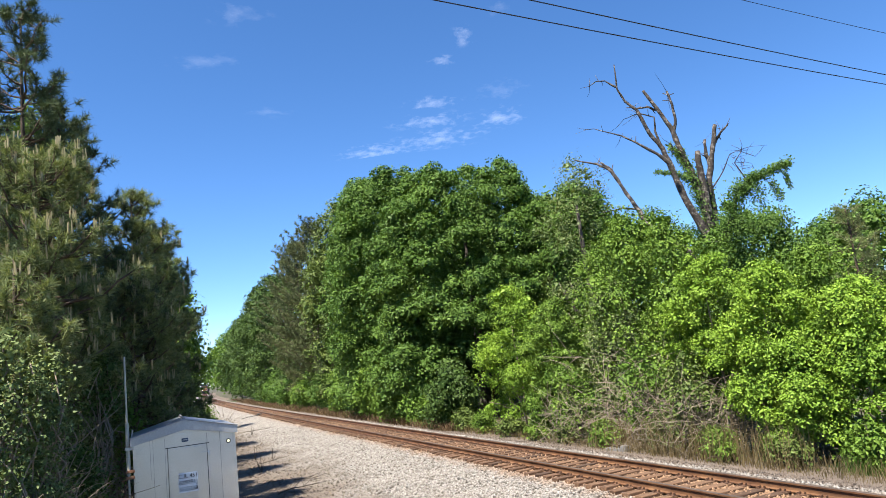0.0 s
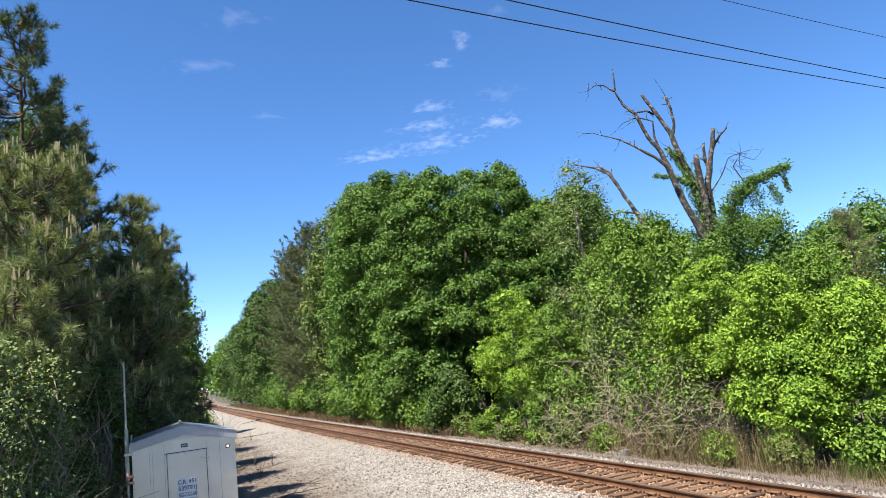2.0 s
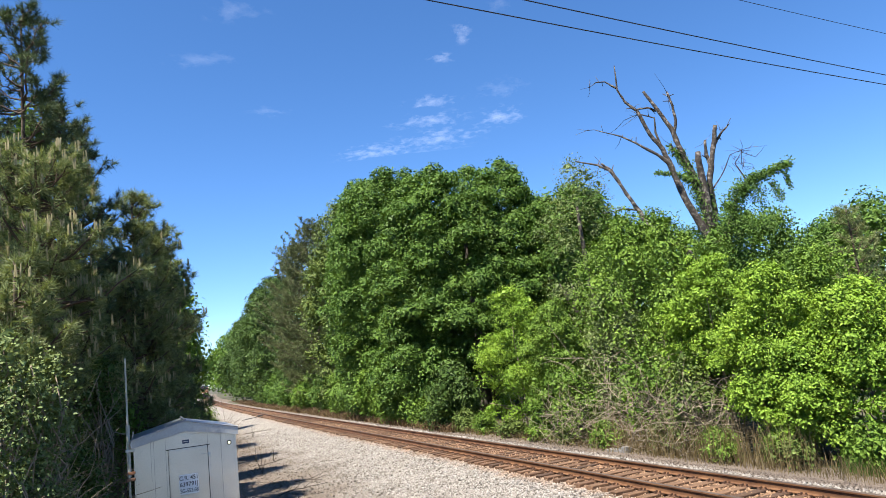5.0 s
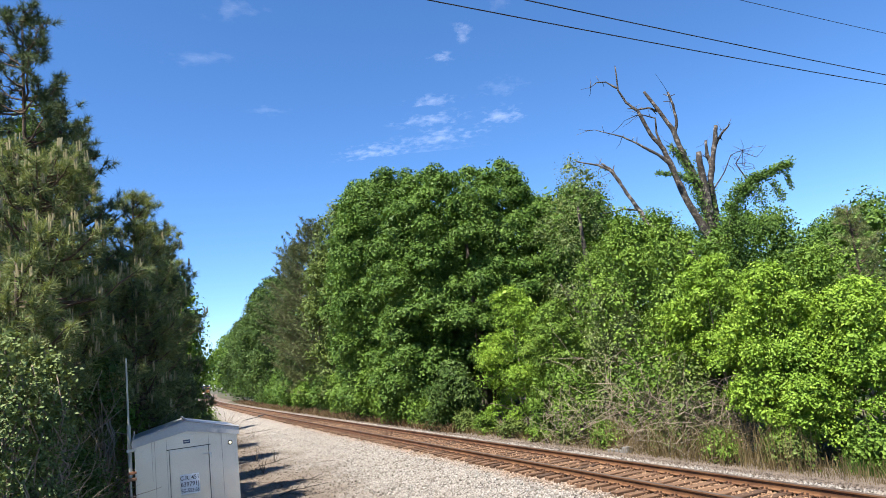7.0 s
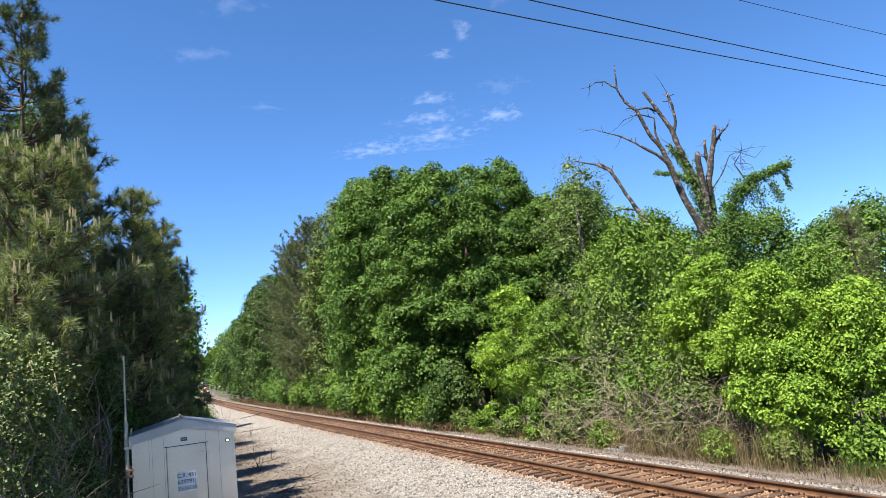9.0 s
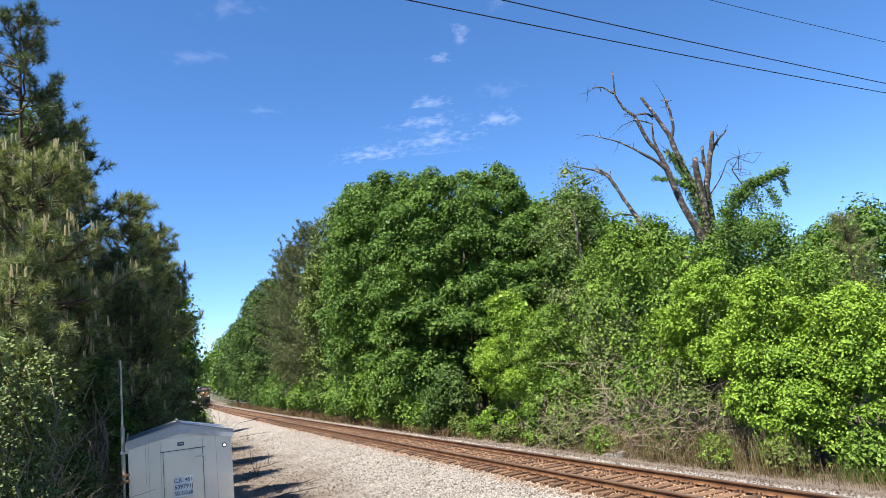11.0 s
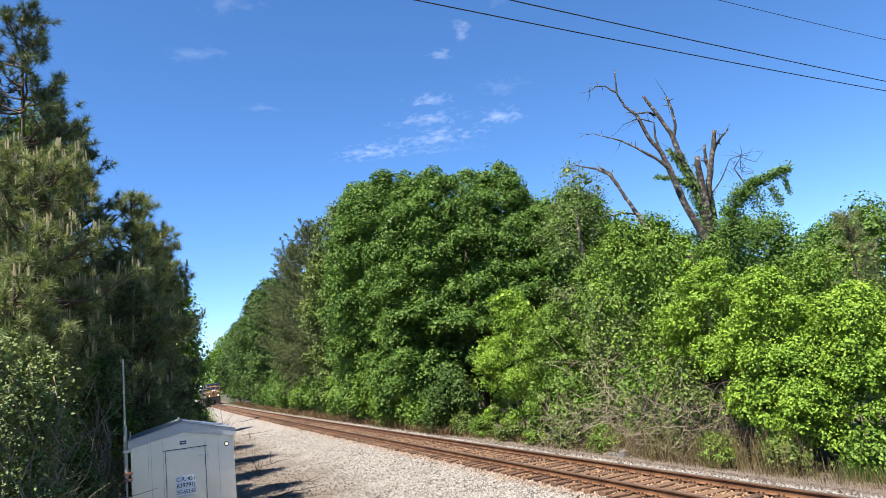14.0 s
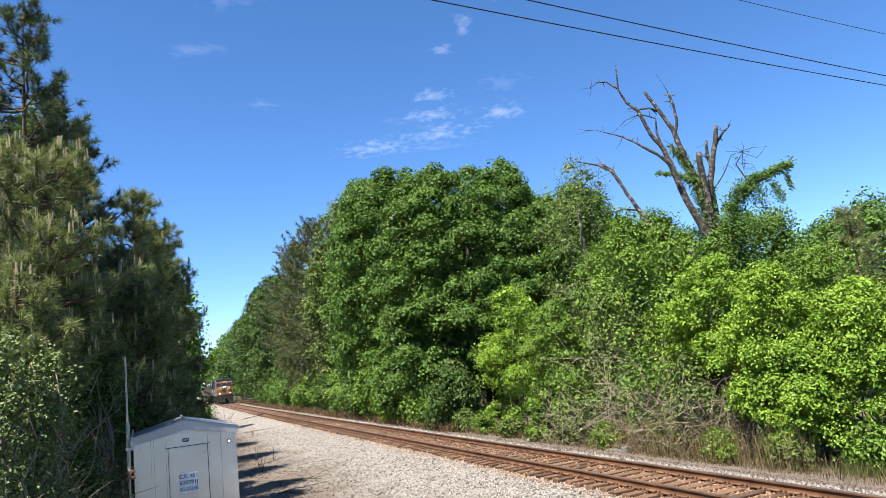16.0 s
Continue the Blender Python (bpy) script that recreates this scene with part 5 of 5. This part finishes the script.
        rails += [[(side * 1.48, y, 1.6, 0.02), (side * 1.48, y, 2.65, 0.02)] for y in range(6, 21, 2)] + [[(side * 1.48, 5.5, 2.65, 0.02), (side * 1.48, 21, 2.65, 0.02)]]
        part("handrail", tubes(rails, 5), GRAB, t, "pale handrail")
    part("fuel_tank", box(bmesh.new(), -1.4, 1.4, 8.4, 13.6, 0.45, 1.25, 0.2), FRAME_BLACK, t, "black fuel tank")
    for y0 in (2.2, 15.2):
        tr = part("bogie", box(bmesh.new(), -1.25, 1.25, y0 - 0.3, y0 + 4.7, 0.62, 1.0, 0.06), FRAME_BLACK, t, "black bogie frame")
        for k in range(3):
            for side in (-1, 1):
                part("axle_box", box(bmesh.new(), side * 1.1 - 0.16, side * 1.1 + 0.16, y0 + 0.2 + k * 2.0, y0 + 0.7 + k * 2.0, 0.35, 0.75, 0.04), FRAME_BLACK, tr)
            axle(t, y0 + 0.45 + k * 2.0, 0.53)
    return t


def build_wagon():
    t = thing("wagon", (0, 0, 0), "dusty grey-brown open hopper wagon behind the locomotive", "wagon", "wagons of the train")
    L = 15.5
    bm = bmesh.new()
    box(bm, -1.5, 1.5, 0.4, L - 0.4, 1.35, 3.35, 0.04)
    part("body", bm, WAGON_TAN, t)
    for k in range(11):
        y = 0.7 + k * 1.4
        for side in (-1, 1):
            part("rib", box(bmesh.new(), side * 1.54 - 0.06, side * 1.54 + 0.06, y - 0.06, y + 0.06, 1.2, 3.4, 0.01), WAGON_TAN, t)
    part("top_rim", box(bmesh.new(), -1.58, 1.58, 0.35, L - 0.35, 3.3, 3.42, 0.02), WAGON_TAN, t)
    bm = bmesh.new()
    bmesh.ops.create_grid(bm, x_segments=8, y_segments=24, size=0.5)
    for v in bm.verts:
        x, y = v.co.x * 2.8, 0.6 + (v.co.y + 0.5) * (L - 1.2)
        v.co = Vector((x, y, 3.44 + 0.25 * (1 - (2 * v.co.x) ** 2) + 0.06 * noise.noise((x * 2, y * 2, 1))))
    part("load", bm, LOAD, t, "dark heaped load")
    part("sill", box(bmesh.new(), -0.35, 0.35, -0.3, L + 0.3, 0.85, 1.3, 0.03), FRAME_BLACK, t)
    part("hopper", box(bmesh.new(), -1.1, 1.1, 4.6, L - 4.6, 0.5, 1.36, 0.1), WAGON_TAN, t)
    for y0 in (1.2, L - 3.2):
        part("bogie", box(bmesh.new(), -1.15, 1.15, y0 - 0.1, y0 + 2.1, 0.4, 0.75, 0.06), FRAME_BLACK, t, "black bogie frame")
        for k in range(2):
            axle(t, y0 + 0.2 + k * 1.6, 0.42)
    return t


# ---- small things beside the track ----
def build_oddments():
    p = ns(14.35, 20.4)
    c = thing("concrete_block", (p.x, p.y, 0.02), "pale weathered concrete slab lying in dead grass", "concrete block", turn=math.degrees(TH) + 96)
    part("slab", box(bmesh.new(), -0.5, 0.42, -0.13, 0.13, -0.02, 0.13, 0.02), CONCRETE, c)
    part("raised_end", box(bmesh.new(), -0.58, -0.34, -0.14, 0.14, -0.02, 0.24, 0.03), CONCRETE, c)
    p = along(76.0, -1.15, 0.27)
    j = thing("bond_box", p, "small black cable box beside the rusty rail", "cable box", turn=heading(76))
    part("case", box(bmesh.new(), -0.22, 0.22, -0.5, 0.5, -0.04, 0.20, 0.03), FRAME_BLACK, j)
    # added black strand that stands in for a tree's shadow on the gravel
    part("cable", tubes([[(-0.2 - 1.6 * f, -0.1 + 0.3 * math.sin(f * 3), 0.05 - 0.16 * f, 0.03) for f in np.linspace(0, 1, 8)]], 6), WIRE, j)
    rng = np.random.default_rng(31)
    for n, s, ln, turn in ((6.2, 56.0, 2.4, 10), (4.2, 33.5, 1.5, 40), (4.6, 26.5, 1.3, -20), (3.6, 24.0, 1.6, 15)):
        q = ns(n, s)
        t = thing("fallen_branch", (q.x, q.y, bed_height(n - OC) + 0.03), "dark fallen branch lying on the gravel", "branch", "fallen branches", turn=turn)
        line, x = [], np.array((0.0, 0, 0))
        for g in range(7):
            line.append((*x, 0.022 * (1 - 0.12 * g)))
            x = x + np.array((ln / 6, rng.normal(0, 0.08), abs(rng.normal(0, 0.03))))
        lines = [line]
        for g in (2, 3, 4):
            o = np.array(line[g][:3])
            e = o + np.array((rng.uniform(0.2, 0.5), rng.normal(0, 0.35), rng.uniform(0.0, 0.2)))
            lines.append([(*o, 0.013), (*((o + e) / 2), 0.010), (*e, 0.006)])
        part("stick", tubes(lines, 5), BARK, t)
    for n, s in ((4.4, 35.5), (5.0, 34.0), (4.0, 30.5), (6.3, 52.0)):
        q = ns(n, s)
        t = thing("dead_weed", (q.x, q.y, bed_height(n - OC)), "dry brown upright weed on the gravel", "weed", "dry weeds")
        lines = []
        for g in range(6):
            d = np.array((rng.normal(0, 0.12), rng.normal(0, 0.12), rng.uniform(0.3, 0.75)))
            lines.append([(0, 0, -0.02, 0.010), (*(d * 0.5 + rng.normal(0, 0.02, 3)), 0.008), (*d, 0.004)])
        part("stalk", tubes(lines, 4), BARK, t)


def build_bare_sapling():
    p = ns(-0.75, 20.0)
    t = thing("bare_sapling", (p.x, p.y, 0.0), "leafless arching pale sapling before the pines", "sapling", turn=math.degrees(TH))
    part("trunk", tubes([[(0.02 * math.sin(g * 4), 0, 2.6 * g, 0.03 - 0.012 * g) for g in np.linspace(0, 1, 7)]], 6), TWIG, t)
    for turn, ln, rise in ((20, 1.7, 1.5), (-10, 1.5, 0.9), (160, 1.1, 1.2), (75, 1.2, 1.6), (-60, 0.9, 0.7)):
        w = radians(turn)
        part("branch", tubes([[(math.cos(w) * ln * g, math.sin(w) * ln * g * 0.6, 2.45 + rise * g ** 1.7, 0.014 - 0.009 * g) for g in np.linspace(0, 1, 9)]], 5), TWIG, t)


def build_broken_tree():
    """A snapped dead trunk among the shrubs, its bare pale branches reaching out of the tangle."""
    p = ns(-2.62, 16.2)
    t = thing("broken_tree", (p.x, p.y, 0.0), "snapped dead trunk with bare branches in the undergrowth", "dead tree", turn=math.degrees(TH))
    rng = np.random.default_rng(61)
    part("trunk", tubes([[(0.05 * math.sin(g * 5), 0.03 * math.cos(g * 4), 4.15 * g - 0.1, 0.15 - 0.05 * g) for g in np.linspace(0, 1, 9)]], 8), DEAD_BARK, t, "red-brown rotten trunk", smooth=True)
    # where each branch leaves the trunk, how far it reaches across and along the line, its rise, its thickness
    for z, dx, dy, rise, r, pale in ((2.2, 1.95, 1.1, 1.3, 0.022, 1), (2.4, 1.85, 0.9, 0.6, 0.014, 1), (1.5, 1.5, 0.45, 1.1, 0.02, 1), (2.0, 1.75, 0.95, 0.3, 0.014, 1), (3.6, 1.2, 0.9, 0.35, 0.03, 0), (3.1, 1.1, 0.7, 0.4, 0.022, 0), (1.2, 1.1, 0.1, 0.7, 0.016, 1), (1.0, 0.9, -0.5, 0.5, 0.014, 1), (2.8, 0.9, 0.2, 0.9, 0.014, 0)):
        line = []
        for g in np.linspace(0, 1, 9):
            wob = rng.normal(0, 0.025, 3) * (0 < g)
            line.append((dx * g + wob[0], dy * g + wob[1], z + rise * g ** 1.2 + wob[2], r * (1 - 0.65 * g)))
        b = part("branch", tubes([line], 5), TWIG if pale else DEAD_BARK, t, "bare pale branch" if pale else "", smooth=True)
        for j in range(4):
            q = np.array(line[rng.integers(3, 9)][:3])
            d = np.array((rng.uniform(0.1, 0.4), rng.normal(0, 0.25), rng.normal(0.05, 0.2)))
            part("twig", tubes([[(*q, r * 0.4), (*(q + d * 0.5 + rng.normal(0, 0.02, 3)), r * 0.3), (*(q + d), r * 0.15)]], 4), TWIG if pale else DEAD_BARK, b)


# ---- clouds ----
def cloud_material(name, most):
    m, nt, b = material(name, 1.0)
    tc = nt.nodes.new("ShaderNodeTexCoord")
    mp = node(nt, "ShaderNodeMapping", Location=(-1, -1, 0), Scale=(2, 2, 0))
    nt.links.new(tc.outputs["Generated"], mp.inputs[0])
    ln = nt.nodes.new("ShaderNodeVectorMath")
    ln.operation = "LENGTH"
    nt.links.new(mp.outputs[0], ln.inputs[0])
    soft = math_node(nt, "POWER", math_node(nt, "SUBTRACT", 1.0, stretch(nt, ln.outputs["Value"], 0.0, 1.0)), 1.5)
    geo = nt.nodes.new("ShaderNodeObjectInfo")
    add = nt.nodes.new("ShaderNodeVectorMath")
    sc = node(nt, "ShaderNodeMapping", Scale=(0.016, 0.012, 0.01))
    nt.links.new(tc.outputs["Object"], sc.inputs[0])
    nt.links.new(sc.outputs[0], add.inputs[0])
    rnd = math_node(nt, "MULTIPLY", geo.outputs["Random"], 40.0)
    nt.links.new(rnd, add.inputs[1])
    n = noise_fac(nt, 1.0, 6, 0.6, add.outputs[0])
    lift = math_node(nt, "ADD", n, math_node(nt, "MULTIPLY", soft, 0.32))
    wisps = stretch(nt, lift, 0.58, 0.98)
    alpha = math_node(nt, "MULTIPLY", math_node(nt, "MULTIPLY", wisps, math_node(nt, "MINIMUM", math_node(nt, "MULTIPLY", soft, 4.0), 1.0)), most)
    white = nt.nodes.new("ShaderNodeBsdfTranslucent")
    white.inputs[0].default_value = (0.95, 0.95, 0.97, 1)
    clear = nt.nodes.new("ShaderNodeBsdfTransparent")
    mix = nt.nodes.new("ShaderNodeMixShader")
    nt.links.new(alpha, mix.inputs[0])
    nt.links.new(clear.outputs[0], mix.inputs[1])
    nt.links.new(white.outputs[0], mix.inputs[2])
    nt.links.new(mix.outputs[0], nt.nodes["Material Output"].inputs[0])
    return m


CLOUD = cloud_material("thin cloud", 0.075)
FAINT_CLOUD = cloud_material("faint cloud", 0.026)
CLOUDS = []


def build_clouds():
    for x, y, w, l, faint in ((200, 3085, 110, 190, 0), (-1010, 3042, 330, 150, 1), (97, 3354, 110, 140, 0), (35, 3905, 260, 160, 0), (7, 4220, 420, 260, 0), (464, 4300, 300, 330, 0), (-397, 4761, 480, 380, 0), (449, 3837, 260, 260, 1), (71, 4586, 520, 360, 0), (359, 2864, 110, 120, 1), (-885, 3776, 200, 160, 1), (-731, 2661, 240, 160, 1), (23, 4897, 620, 300, 1)):
        bm = bmesh.new()
        bmesh.ops.create_grid(bm, x_segments=6, y_segments=6, size=0.5)
        for v in bm.verts:
            v.co = Vector((v.co.x * w * 1.7, v.co.y * l * 1.7, 12 * noise.noise((v.co.x * 3, v.co.y * 3, x))))
        c = part("cloud", bm, FAINT_CLOUD if faint else CLOUD)
        c.location = (x, y, 1500)
        tagged(c, "thin white wisp of high cloud in a blue sky", "cloud", "wisps of cloud")
        CLOUDS.append((c, x, y))


build_ground()
build_wood()
build_left_side()
build_grass()
build_dead_tree()
build_house()
build_wires()
build_oddments()
build_bare_sapling()
build_broken_tree()
LOCO = build_locomotive()
WAGONS = [build_wagon() for _ in range(4)]
build_clouds()
build_ballast()
build_rails()
build_ties()

SPEED, END_S = 15.5, 140.0


def motions():
    def running(thing_, lead):
        rows = []
        for k in range(17):
            s = END_S + SPEED * (16 - k) + lead
            p = along(s, 0, RAIL_TOP)
            rows.append((float(k), pose(p.x, p.y, p.z, 0, 0, heading(s + 8))))
        walk(thing_, rows)

    running(LOCO, 0.0)
    for k, w in enumerate(WAGONS):
        running(w, 23.0 + 16.3 * k)
    for ob, y, r in AXLES:
        # wheels roll towards the front
        step = SPEED / FPS / r
        walk(ob, [(k / FPS, pose(0, y, r, math.degrees(step * k), 0, 0)) for k in range(481)])
    for c, x, y in CLOUDS:
        walk(c, [(0.0, pose(x, y, 1500)), (16.0, pose(x - 8, y - 135, 1500))])


motions()
